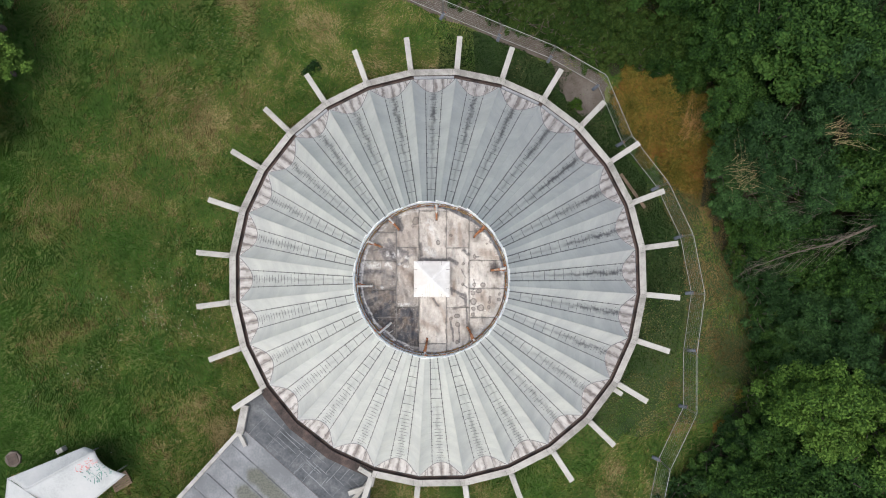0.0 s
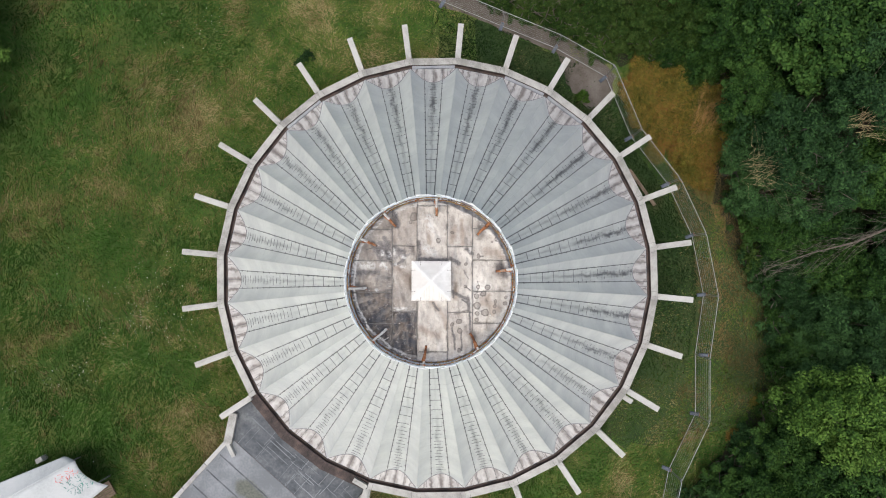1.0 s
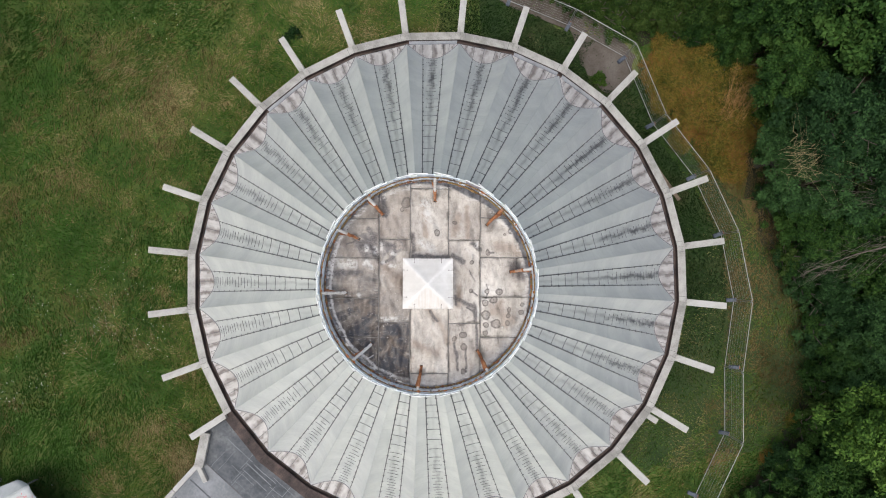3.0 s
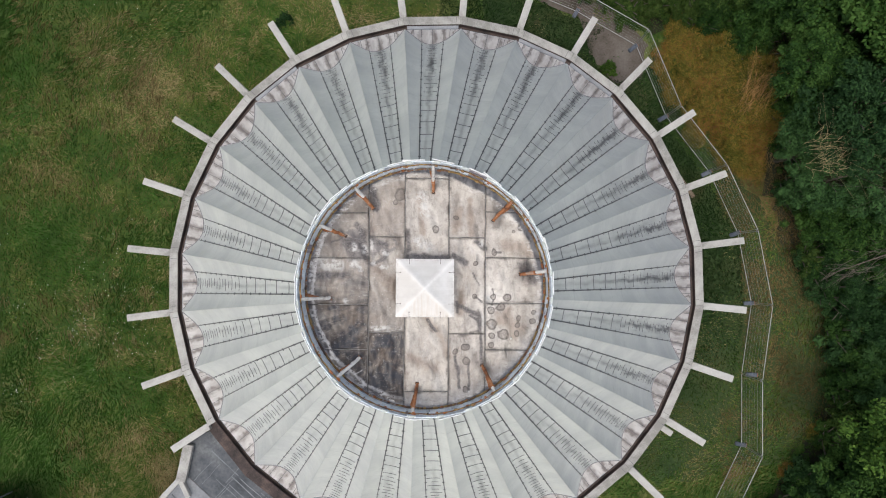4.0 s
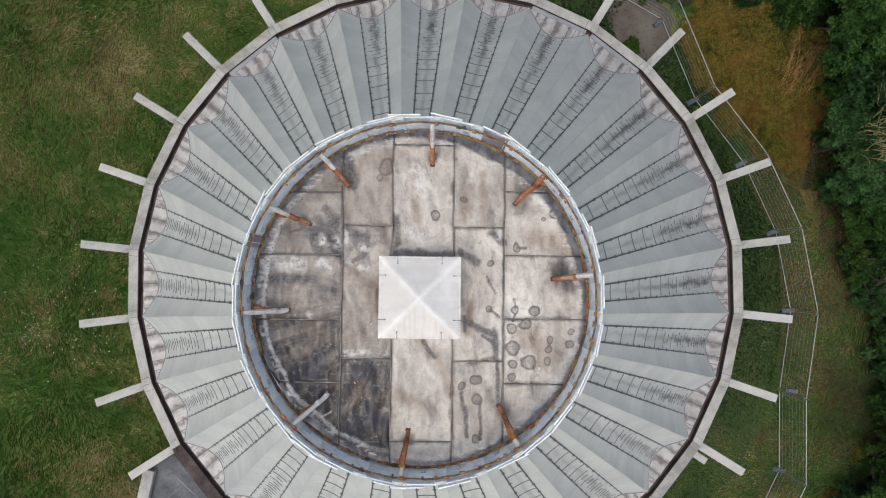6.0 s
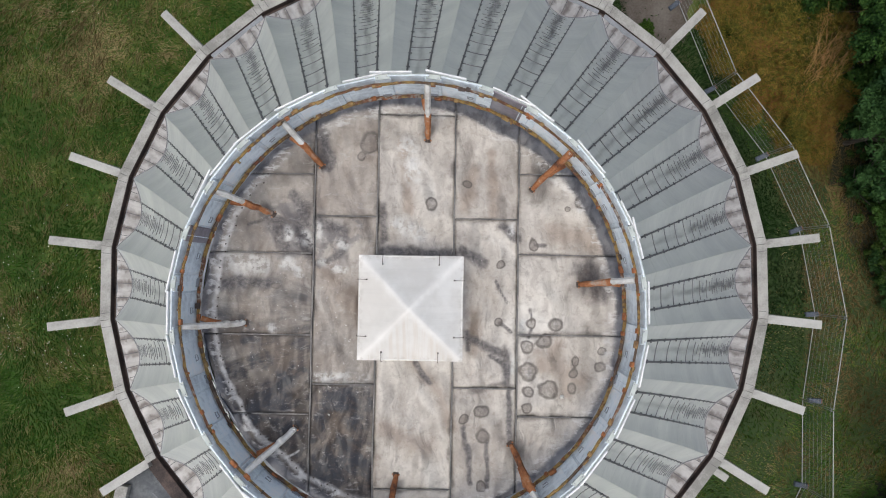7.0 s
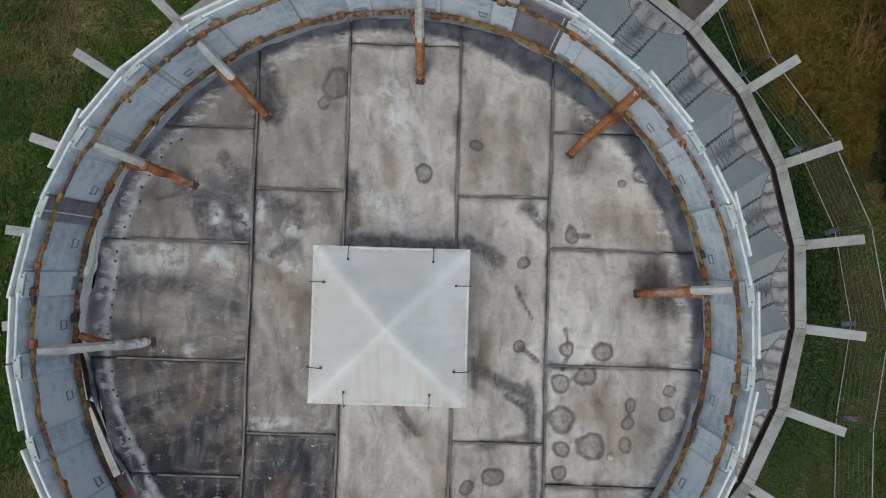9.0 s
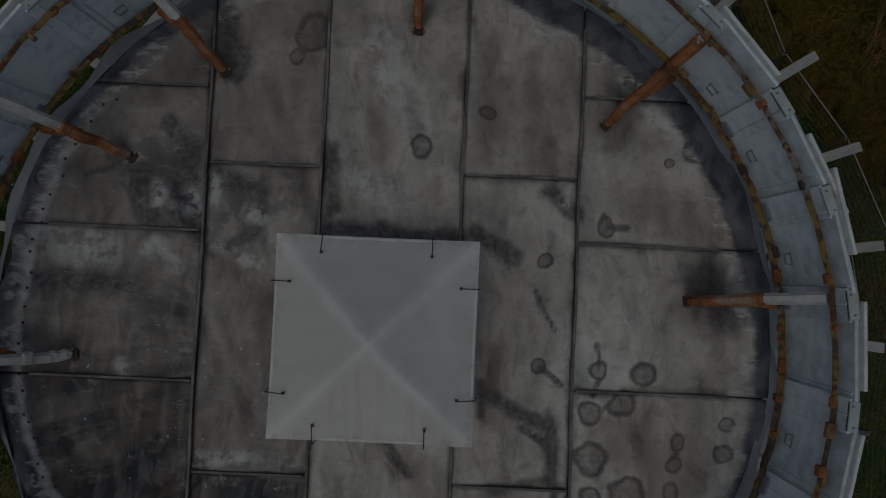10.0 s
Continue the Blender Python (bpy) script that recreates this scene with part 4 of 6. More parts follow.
def seam_lines():
    out = [(x, -2.6, x, 2.6, 1.0) for x in COLS[1:-1]]
    for col, cuts in enumerate(CUTS):
        out += [(COLS[col], y, COLS[col + 1], y, 1.0) for y in cuts[1:-1] if not (col == 2 and abs(y) < 0.6)]
    return out


FEET = [(85.7, 0.15), (123.9, 0.17), (147.7, 0.13), (-173.3, 0.12), (-132.9, 0.12), (-94.7, 0.15), (-53.8, 0.17), (8.2, 0.36), (45.1, 0.32)]


def dented_sheet(poly, z):
    """A sheet of the deck, dented as thin metal is, with its edges turned down; it carries the distances to its stains."""
    xs, ys = [p[0] for p in poly], [p[1] for p in poly]
    cell = 0.026
    nx, ny = max(2, int((max(xs) - min(xs)) / cell)), max(2, int((max(ys) - min(ys)) / cell))
    gx, gy = np.linspace(min(xs), max(xs), nx + 1), np.linspace(min(ys), max(ys), ny + 1)
    round_edge = len(poly) > 4
    bm = bmesh.new()
    made = {}

    def vert(p):
        key = (round(p[0] * 2000), round(p[1] * 2000))
        if key not in made:
            made[key] = bm.verts.new((p[0], p[1], z))
        return made[key]

    for i in range(nx):
        for j in range(ny):
            quad = [(gx[i], gy[j]), (gx[i + 1], gy[j]), (gx[i + 1], gy[j + 1]), (gx[i], gy[j + 1])]
            if round_edge and max(math.hypot(*q) for q in quad) > R_DECK - 0.12:
                part_of = poly
                for a, b, c in ((-1, 0, -gx[i]), (1, 0, gx[i + 1]), (0, -1, -gy[j]), (0, 1, gy[j + 1])):
                    part_of = clip(part_of, a, b, c)
                    if len(part_of) < 3:
                        break
                quad = part_of
            vs = list(dict.fromkeys(vert(q) for q in quad))
            if len(vs) > 2 and not bm.faces.get(vs):
                bm.faces.new(vs)
    for v in bm.verts:
        x, y = v.co.x, v.co.y
        v.co.z += 0.020 * noise.noise((x * 2.3, y * 1.5, 3.1)) + 0.008 * noise.noise((x * 5.5, y * 3.2, 8.0)) - 0.026 * abs(noise.noise((x * 2.6 + 0.7 * y + 4, y * 1.6 - 0.8 * x, 1.0)))
    rim = [e for e in bm.edges if len(e.link_faces) == 1]
    down = bmesh.ops.extrude_edge_only(bm, edges=rim)["geom"]
    for v in down:
        if isinstance(v, bmesh.types.BMVert):
            v.co.z -= 0.045
    bm.normal_update()
    me = bpy.data.meshes.new("deck_sheet")
    bm.to_mesh(me)
    bm.free()
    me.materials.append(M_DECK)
    me.polygons.foreach_set("use_smooth", [abs(p.normal.z) > 0.5 for p in me.polygons])
    co = np.empty(len(me.vertices) * 3, dtype=np.float32)
    me.vertices.foreach_get("co", co)
    xy = co.reshape(-1, 3)[:, :2].astype(float)
    xy = xy + 0.11 * np.c_[field(xy[:, 0] + 9, xy[:, 1] + 9, 3.0, 61, 3) - 0.5, field(xy[:, 0] + 9, xy[:, 1] + 9, 3.0, 71, 3) - 0.5]
    rings = np.min([np.hypot(xy[:, 0] - x, xy[:, 1] - y) / r for x, y, r in PUDDLES], axis=0)
    feet = np.min([np.hypot(xy[:, 0] - 2.02 * math.cos(radians(a)), xy[:, 1] - 2.02 * math.sin(radians(a))) / w for a, w in FEET], axis=0)
    for name, values in (("dark_run", near_segments(xy, RUNS)), ("brown_run", near_segments(xy, BROWN_RUNS)), ("pale_run", near_segments(xy, PALE_RUNS)), ("seam_gap", near_segments(xy, seam_lines())), ("ring_gap", rings), ("foot_gap", feet)):
        me.attributes.new(name, "FLOAT", "POINT").data.foreach_set("value", values.astype(np.float32))
    return me


def build_deck():
    deck = thing("lantern_deck", "stained grey metal deck of seamed sheets", "roof deck")
    rng = random.Random(8)
    base = [tuple(polar(R_DECK - 0.02, 5 * i, 0).xy) for i in range(72)]
    put("deck_base", slab("deck_base", base, Z_DECK - 0.2, Z_DECK - 0.035, M_SEAM), deck)
    disc = []
    for i in range(120):
        a = 3 * i
        wob = 0.012 * math.sin(a * 0.31) + rng.uniform(-0.008, 0.008)
        if 165 < a < 215:
            wob -= 0.07 * max(0, math.sin(radians((a - 165) * 14))) * rng.uniform(0.5, 1)
        disc.append(tuple(polar(R_DECK + wob, a, 0).xy))
    g = 0.006
    for col, cuts in enumerate(CUTS):
        for y1, y0 in zip(cuts, cuts[1:]):
            poly = disc
            for a, b, c in ((-1, 0, -COLS[col] - g), (1, 0, COLS[col + 1] - g), (0, -1, -y0 - g), (0, 1, y1 - g)):
                poly = clip(poly, a, b, c)
                if not poly:
                    break
            if len(poly) > 2:
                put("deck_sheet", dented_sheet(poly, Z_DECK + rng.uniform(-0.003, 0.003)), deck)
    for x in COLS[1:-1]:
        h = math.sqrt(2.28 ** 2 - x * x)
        pts = [Vector((x + 0.004 * math.sin(5 * t), t, Z_DECK + 0.002)) for t in np.linspace(-h, h, 24)]
        put("standing_seam", strip("standing_seam", [pts], M_DECKSEAM, 0.008, 0.02), deck)
    for col, cuts in enumerate(CUTS):
        for y in cuts[1:-1]:
            if col == 2 and abs(y) < 0.6:
                continue
            x0, x1 = max(COLS[col], -math.sqrt(max(0, 2.2 ** 2 - y * y))), min(COLS[col + 1], math.sqrt(max(0, 2.2 ** 2 - y * y)))
            if x1 - x0 > 0.1:
                pts = [Vector((x0 + 0.02 + (x1 - x0 - 0.04) * t, y, Z_DECK + 0.002)) for t in np.linspace(0, 1, 8)]
                put("standing_seam", strip("standing_seam", [pts], M_DECKSEAM, 0.007, 0.012), deck)
    rivet = mesh_box((0.018, 0.016, 0.008), (0, 0, 0), M_IRON, 0.004)
    for i in range(44):
        a = 138 + 2.7 * i + rng.uniform(-0.8, 0.8)
        put("rivet", rivet, deck, Matrix.Translation(polar(2.23 + rng.uniform(-0.03, 0.03), a, Z_DECK + 0.004)) @ spin(rng.uniform(0, 90)))
    lid = mesh_box((0.05, 0.05, 0.03), (1.705, -1.0, Z_DECK + 0.012), M_CHALK, 0.014)
    put("pipe_stub", lid, deck, label="pale pipe stub through the deck")
    # loose flashing round the edge, bent up and down
    vs, fs = [], []
    for i in range(181):
        a = 2 * i
        lift = 0.03 * math.sin(a * 0.43) + 0.025 * math.sin(a * 0.17 + 1)
        out = 0.03 + 0.02 * math.sin(a * 0.29)
        gone = 0.0 if not (188 < a < 226) else 0.05
        vs += [polar(R_DECK - 0.02, a, Z_DECK - 0.012), polar(R_DECK + out - gone, a, Z_DECK + 0.02 + lift), polar(R_DECK + out - gone + 0.012, a, Z_DECK - 0.07)]
    for i in range(180):
        for j in range(2):
            fs.append((3 * i + j, 3 * i + 3 + j, 3 * i + 4 + j, 3 * i + 1 + j))
    put("edge_flashing", mesh("edge_flashing", vs, fs, M_LEAD, True), deck)


def build_screen():
    global SCREEN
    SCREEN = screen = thing("parapet_screen", "pale blue panel screen with white edges and rusty hoops", "parapet")
    h = 0.62
    rng = random.Random(12)
    wide = mesh_box((0.016, 0.425, h), (2.376, 0, 18.38), M_PANEL, 0.004)
    odd = mesh_box((0.016, 0.425, h), (2.376, 0, 18.38), M_PLUM, 0.004)
    skin = mesh_box((0.018, 0.43, h + 0.03), (2.402, 0, 18.395), M_WHITE, 0.004)
    flange = mesh_box((0.008, 0.42, 0.02), (2.388, 0, 18.68), M_PALE, 0.004)
    narrow = mesh_box((0.014, 0.17, h - 0.02), (2.360, 0, 18.38), M_PANEL, 0.004)
    narrow_odd = mesh_box((0.014, 0.17, h - 0.02), (2.360, 0, 18.38), M_PLUM, 0.004)
    ntop = mesh_box((0.05, 0.15, 0.022), (2.378, 0, 18.675), M_PALE, 0.004)
    rib = mesh_box((0.010, 0.010, h - 0.04), (2.365, 0, 18.38), M_PANEL, 0.002)
    joint = mesh_box((0.006, 0.007, h - 0.03), (2.366, 0.211, 18.37), M_SEAM)
    bolt = mesh_box((0.012, 0.012, 0.010), (2.372, 0, 18.690), M_LEAD, 0.003)
    plate = mesh_box((0.012, 0.10, 0.07), (2.345, 0, 18.16), M_LEAD, 0.004)
    latch = strip("latch", [[(2.366, -0.03, 18.19), (2.366, -0.03, 18.25), (2.366, 0.03, 18.25), (2.366, 0.03, 18.19), (2.366, -0.03, 18.19)]], M_LEAD, 0.0035, 0.010)
    for k in range(BAYS):
        tilt = pose(0, 0, rng.uniform(-0.012, 0.014), 0, 0, rng.uniform(-0.4, 0.4))
        m = spin(UP + STEP * k) @ tilt
        p = put("panel", odd if k == 4 else wide, screen, m)
        put("outer_skin", skin, p, pose(0, 0, rng.uniform(-0.01, 0.01), rng.uniform(-0.8, 0.8)))
        put("top_flange", flange, p)
        put("panel_joint", joint, p)
        put("panel_joint", joint, p, Matrix.Translation((0, -0.422, 0)))
        if rng.random() < 0.7:
            put("latch", latch, p, spin(rng.uniform(-3, 3)))
        for side in (-1, 1):
            if rng.random() < 0.6:
                put("rib", rib, p, Matrix.Translation((0, side * rng.uniform(0.14, 0.185), 0)))
        n = put("narrow_panel", narrow_odd if k == 12 else narrow, screen, spin(FIN0 + STEP * k + rng.uniform(-0.3, 0.3)))
        put("top_flange", ntop, n)
        put("rib", rib, n, Matrix.Translation((-0.012, rng.uniform(-0.05, 0.05), 0)))
        for y in (-0.05, 0.05):
            put("flange_bolt", bolt, n, Matrix.Translation((rng.uniform(-0.01, 0.01), y, 0)))
        if rng.random() < 0.6:
            put("clamp_plate", plate, n)
    for z, r, w in ((18.585, 2.338, 0.015), (18.13, 2.334, 0.021)):
        for k in range(14):
            a0 = FIN0 + STEP * 2 * k
            pts = [polar(r + rng.uniform(-0.006, 0.006), a0 + STEP * 2 * i / 10, z + rng.uniform(-0.005, 0.005)) for i in range(11)]
            part("hoop", add_tube(bmesh.new(), pts, [w * rng.uniform(0.8, 1.12) for _ in pts], 5), M_HOOP, screen)
    for k in range(BAYS):
        for z in (18.585, 18.13):
            for spot in range(4):
                if rng.random() < 0.3:
                    continue
                a = FIN0 + STEP * (k + spot / 4) + rng.uniform(-1.2, 1.2)
                # the north-west clamps keep their ochre paint, the rest have rusted
                keep = 0.75 if 80 < a % 360 < 165 else 0.35
                tone = M_OCHRE if rng.random() < keep else rng.choice((M_RUST, M_RUST, M_IRON))
                size = (rng.uniform(0.016, 0.044), rng.uniform(0.02, 0.09), rng.uniform(0.02, 0.05))
                put("clamp", mesh_box(size, (2.333 + rng.uniform(-0.018, 0.010), 0, z + rng.uniform(0.0, 0.025)), tone, 0.006, rng.uniform(-6, 6)), screen, spin(a))
                if spot == 0:
                    put("clamp_bolt", mesh_box((0.014, 0.05, 0.016), (2.308, 0, z + 0.022), M_RUST, 0.004), screen, spin(a))


def build_struts():
    """Props from the deck to the hoops: a chalky bar to the upper hoop, a rusty one to the lower."""
    rng = random.Random(17)
    for a_out, a_in, rust, lean in ((86.3, 85.7, 0.45, -1), (125.1, 123.9, 0.5, -1), (149.5, 147.7, 0.5, -1), (-174.8, -173.3, 0.15, 1), (-134.2, -132.9, 0.1, 1), (-95.1, -94.7, 0.8, 1), (-55.2, -53.8, 0.8, 1), (8.4, 8.2, 0.55, 1), (45.0, 45.1, 0.95, 1)):
        s = new("strut")
        s.parent = SCREEN
        foot, top = polar(1.915, a_in, Z_DECK + 0.03), polar(2.34, a_out, 18.56)
        d = top - foot
        side = d.cross(Vector((0, 0, 1))).normalized()
        rot = Matrix((d.normalized(), side, d.normalized().cross(side))).transposed().to_4x4()
        cut = max(0.04, min(0.96, rust))
        wob = [Vector((rng.uniform(-0.008, 0.008), rng.uniform(-0.008, 0.008), rng.uniform(-0.006, 0.006))) for _ in range(5)]
        bar = [foot + d * (cut * q / 4) + wob[q] for q in range(5)]
        part("lower_bar", add_tube(bmesh.new(), bar, [0.026, 0.036, 0.032, 0.038, 0.036], 6), M_RUST if rust > 0.2 else M_CHALK, s)
        bar = [bar[-1] + (top - bar[-1]) * (q / 3) + (wob[q] * 0.5 if 0 < q < 3 else Vector()) for q in range(4)]
        part("upper_bar", add_tube(bmesh.new(), bar, [0.034, 0.032, 0.036, 0.034], 6), M_CHALK, s, "chalky painted upper bar")
        part("foot_plate", add_box(bmesh.new(), (0.05, 0.065, 0.014), Matrix.Translation(polar(1.90, a_in, Z_DECK + 0.010)) @ spin(a_in), 0.004), M_IRON, s)
        for q in (-1, 1):
            part("foot_bolt", add_box(bmesh.new(), (0.016, 0.016, 0.02), Matrix.Translation(polar(1.90, a_in + q * 1.05, Z_DECK + 0.02)) @ spin(a_in), 0.003), M_RUST, s)
        knee, back = foot + d * 0.42, polar(2.30, a_out - lean * 1.3, 18.13)
        mid = (knee + back) / 2 + Vector((0, 0, -0.03))
        part("brace", add_tube(bmesh.new(), [knee + side * 0.02 - Vector((0, 0, 0.05)), mid, back], [0.022, 0.028, 0.03], 6), M_RUST, s)
        part("collar", add_box(bmesh.new(), (0.07, 0.074, 0.067), Matrix.Translation(foot + d * max(cut, 0.3)) @ rot, 0.014), M_RUST if rust > 0.3 else M_CHALK, s)


def build_cap():
    cap = thing("vent_cap", "white sheet metal pyramid cap held by wire pins", "vent cap")
    h, z0, rise, n = 0.56, 18.30, 0.27, 18
    bm = bmesh.new()
    grid = {}
    for i in range(-n, n + 1):
        for j in range(-n, n + 1):
            x, y = abs(i) / n, abs(j) / n
            e = max(x, y)
            soft = (x ** 9 + y ** 9) ** (1 / 9)
            belly = 1 - (min(x, y) / e) ** 2 if e else 0
            z = z0 + rise * (1 - min(1.0, 0.5 * e + 0.5 * soft)) - 0.022 * math.sin(math.pi * e) * belly - 0.012 * e * belly
            grid[i, j] = bm.verts.new((h * i / n, h * j / n, z))
    for i in range(-n, n):
        for j in range(-n, n):
            a, b, c, d = grid[i, j], grid[i + 1, j], grid[i + 1, j + 1], grid[i, j + 1]
            # split each square along the ridge that runs through its quarter
            halves = ((a, b, c), (a, c, d)) if (i >= 0) == (j >= 0) else ((a, b, d), (b, c, d))
            for q in halves:
                bm.faces.new(q)
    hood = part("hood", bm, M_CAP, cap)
    hood.data.polygons.foreach_set("use_smooth", [True] * len(hood.data.polygons))
    for k in range(4):
        put("drip_edge", mesh_box((0.012, 2 * h - 0.03, 0.05), (h - 0.012, 0, z0 - 0.028), M_CAP), cap, spin(90 * k))
    put("curb", mesh_box((0.78, 0.78, 0.42), (0, 0, 18.075), M_LEAD, 0.01), cap)
    for k in range(4):
        for s in (-1, 1):
            pts = [Vector((h + 0.015, s * 0.30, z0 - 0.05)), Vector((h + 0.01, s * 0.30, z0 + 0.035)), Vector((h - 0.09, s * 0.30, z0 + 0.075)), Vector((h - 0.095, s * 0.30, z0 + 0.04))]
            part("pin", add_tube(bmesh.new(), pts, 0.0032, 5), M_IRON, cap, m=spin(90 * k))
            put("pin_washer", mesh_box((0.016, 0.014, 0.010), (h - 0.095, s * 0.30, z0 + 0.052), M_IRON), cap, spin(90 * k))


build_deck()
build_screen()
build_struts()
build_cap()


# ---- annex with a flat roof ----
def build_annex():
    d = Vector((-0.67, -0.742))
    l0, r0 = Vector((-10.96, -8.61)), Vector((-3.57, -11.17))
    far = 15.0
    l1, r1 = l0 + d * far, r0 + d * far
    n = Vector((0.749, -0.663))
    zr = 3.70
    arc = [tuple(polar(11.46, a, 0).xy) for a in np.linspace(-109.5, -145.5, 14)]
    f0, f1 = Vector((-10.75, -8.55)), Vector((-4.10, -14.45))
    felt = [(-4.1, -10.7), (-3.6, -11.2)] + [tuple(f1), tuple(f0), (-10.8, -7.1)] + arc[::-1]
    annex = thing("annex", "low annex with a flat grey felt roof and pale coping", "annex")
    put("felt_roof", slab("felt_roof", felt, zr - 0.2, zr + 0.02, M_FELT), annex)
    memb = [tuple(f0), tuple(f1), tuple(r1), tuple(l1)]
    put("membrane_roof", slab("membrane_roof", memb, zr - 0.2, zr, M_MEMB), annex)
    for i in range(12):
        a = f0 + d * (0.02 + 1.05 * i)
        b = f1 + d * (0.02 + 1.05 * i)
        pts = [Vector((*(a + (b - a) * t), zr + (0.022 if i == 0 else 0.001))) for t in np.linspace(0.01, 0.99, 8)]
        put("roof_seam", strip("roof_seam", [pts], M_SEAM if i == 0 else M_FELT, 0.02 if i == 0 else 0.03, 0.008), annex)
    rng = random.Random(2)
    for i in range(64):
        c = Vector(polar(12.0 + rng.uniform(0, 2.8), rng.uniform(-141, -112), 0).xy)
        if (c - f0).dot(d) > -0.2:
            continue
        e = (n if i % 2 else d) * rng.uniform(0.3, 0.9)
        pts = [Vector((*(c + e * t + Vector((rng.uniform(-0.02, 0.02), rng.uniform(-0.02, 0.02)))), zr + 0.021)) for t in (-1, -0.4, 0.2, 0.7, 1)]
        put("felt_lap", strip("felt_lap", [pts], M_MEMB, rng.uniform(0.008, 0.022), 0.004), annex)

    def coping(a, b, width, z, name="coping"):
        a, b = Vector(a), Vector(b)
        mid, run = (a + b) / 2, b - a
        put(name, mesh_box((run.length, width, 0.22), (*mid, z - 0.1), M_CONC, 0.012, math.degrees(math.atan2(run.y, run.x))), annex)

    for i in range(9):
        coping(l0 + d * (1.7 * i + 0.01), l0 + d * (1.7 * i + 1.69), 0.22, zr + 0.14)
        coping(r0 + d * (1.7 * i + 0.4), r0 + d * (1.7 * i + 2.08), 0.22, zr + 0.14)
    coping((-10.62, -7.18), (-10.92, -8.75), 0.42, zr + 0.30, "coping_return")
    coping((-10.95, -8.75), (-10.60, -9.45), 0.20, zr + 0.24, "coping_return")
    coping((-4.30, -10.52), (-3.62, -10.92), 0.26, 4.25, "coping_return")
    coping((-3.55, -10.86), (-3.72, -11.6), 0.36, zr + 0.26, "coping_return")
    coping((-3.72, -11.62), (-4.9, -12.0), 0.26, zr + 0.22, "coping_return")
    walls = [(l0, l1), (l1, r1), (r1, r0)]
    for a, b in walls:
        run = b - a
        put("wall", mesh_box((run.length, 0.2, 3.6), (*((a + b) / 2), 1.75), M_CONC, 0, math.degrees(math.atan2(run.y, run.x))), annex)


build_annex()


# ---- small things round the building ----
def build_fence():
    joints = [(-6.6, 19.4), (-3.1, 17.85), (0.29, 16.39), (3.8, 14.91), (7.01, 13.58), (10.01, 11.85), (11.49, 8.22), (13.62, 5.42), (15.02, 2.35), (15.65, -1.15), (15.12, -4.64), (15.07, -8.11), (13.48, -11.32), (12.75, -14.7), (11.2, -17.9)]
    length, top = 3.46, 2.02
    frame_bar = 0.018
    proto = None
    for i, (a, b) in enumerate(zip(joints, joints[1:])):
        a, b = Vector(a), Vector(b)
        run = b - a
        m = pose(*a, 0.06, 0, 0, math.degrees(math.atan2(run.y, run.x))) @ Matrix.Diagonal((run.length / 3.5, 1, 1, 1))
        if proto is None:
            p = thing("site_fence", "galvanised wire mesh site fence panel on feet", "fence panel", "fence panels round the building", m=m)
            part("top_rail", add_tube(bmesh.new(), [(0.03, 0, top), (length, 0, top)], frame_bar), M_STEEL, p)
            part("bottom_rail", add_tube(bmesh.new(), [(0.03, 0, 0.1), (length, 0, 0.1)], 0.017), M_STEEL, p)
            for x in (0.03, length):
                part("upright", add_tube(bmesh.new(), [(x, 0, 0.0), (x, 0, top + 0.02)], 0.012), M_DULL, p, "dull grey upright")
            for z in np.linspace(0.32, 1.82, 7):
                part("wire", add_tube(bmesh.new(), [(0.03, 0.004, z), (length, 0.004, z)], 0.003, 4), M_STEEL, p)
            bm = bmesh.new()
            for x in np.arange(0.13, length, 0.1):
                add_tube(bm, [(x, -0.003, 0.1), (x, -0.003, top)], 0.0009, 3)
            tagged(part("wire_mesh", bm, M_STEEL, p), kind="stuff")
            bm = add_box(bmesh.new(), (0.14, 0.04, 0.04), pose(0.0, 0, top - 0.12), 0.006)
            part("coupler", bm, M_DULL, p)
            proto = p
        else:
            q = copy_thing(proto, m)
            q.matrix_basis = m
    rng = random.Random(3)
    foot = None
    for i, j in enumerate(joints):
        prev, nxt = Vector(joints[max(0, i - 1)]), Vector(joints[min(len(joints) - 1, i + 1)])
        run = nxt - prev
        ang = math.degrees(math.atan2(run.y, run.x)) + 90
        off = Vector((run.y, -run.x)).normalized() * (0.5 if i == 10 else -rng.uniform(0.02, 0.2))
        m = pose(j[0] - off.x, j[1] - off.y, 0.05, 0, 0, ang + rng.uniform(-6, 6))
        if foot is None:
            foot = thing("ballast_block", "blue grey rubber block under the fence", "ballast block", "ballast blocks", m=m)
            bm = add_box(bmesh.new(), (0.54, 0.20, 0.13), pose(0, 0, 0.065), 0.02)
            for x in (-0.19, -0.06, 0.06, 0.19):
                add_box(bm, (0.06, 0.06, 0.012), pose(x, 0, 0.135), 0)
            part("block", bm, M_FOOT, foot)
            part("end_cap", add_box(bmesh.new(), (0.05, 0.19, 0.10), pose(0.275, 0, 0.06), 0.01), M_ORANGE, foot, "faded orange end")
        else:
            copy_thing(foot, m)


build_fence()


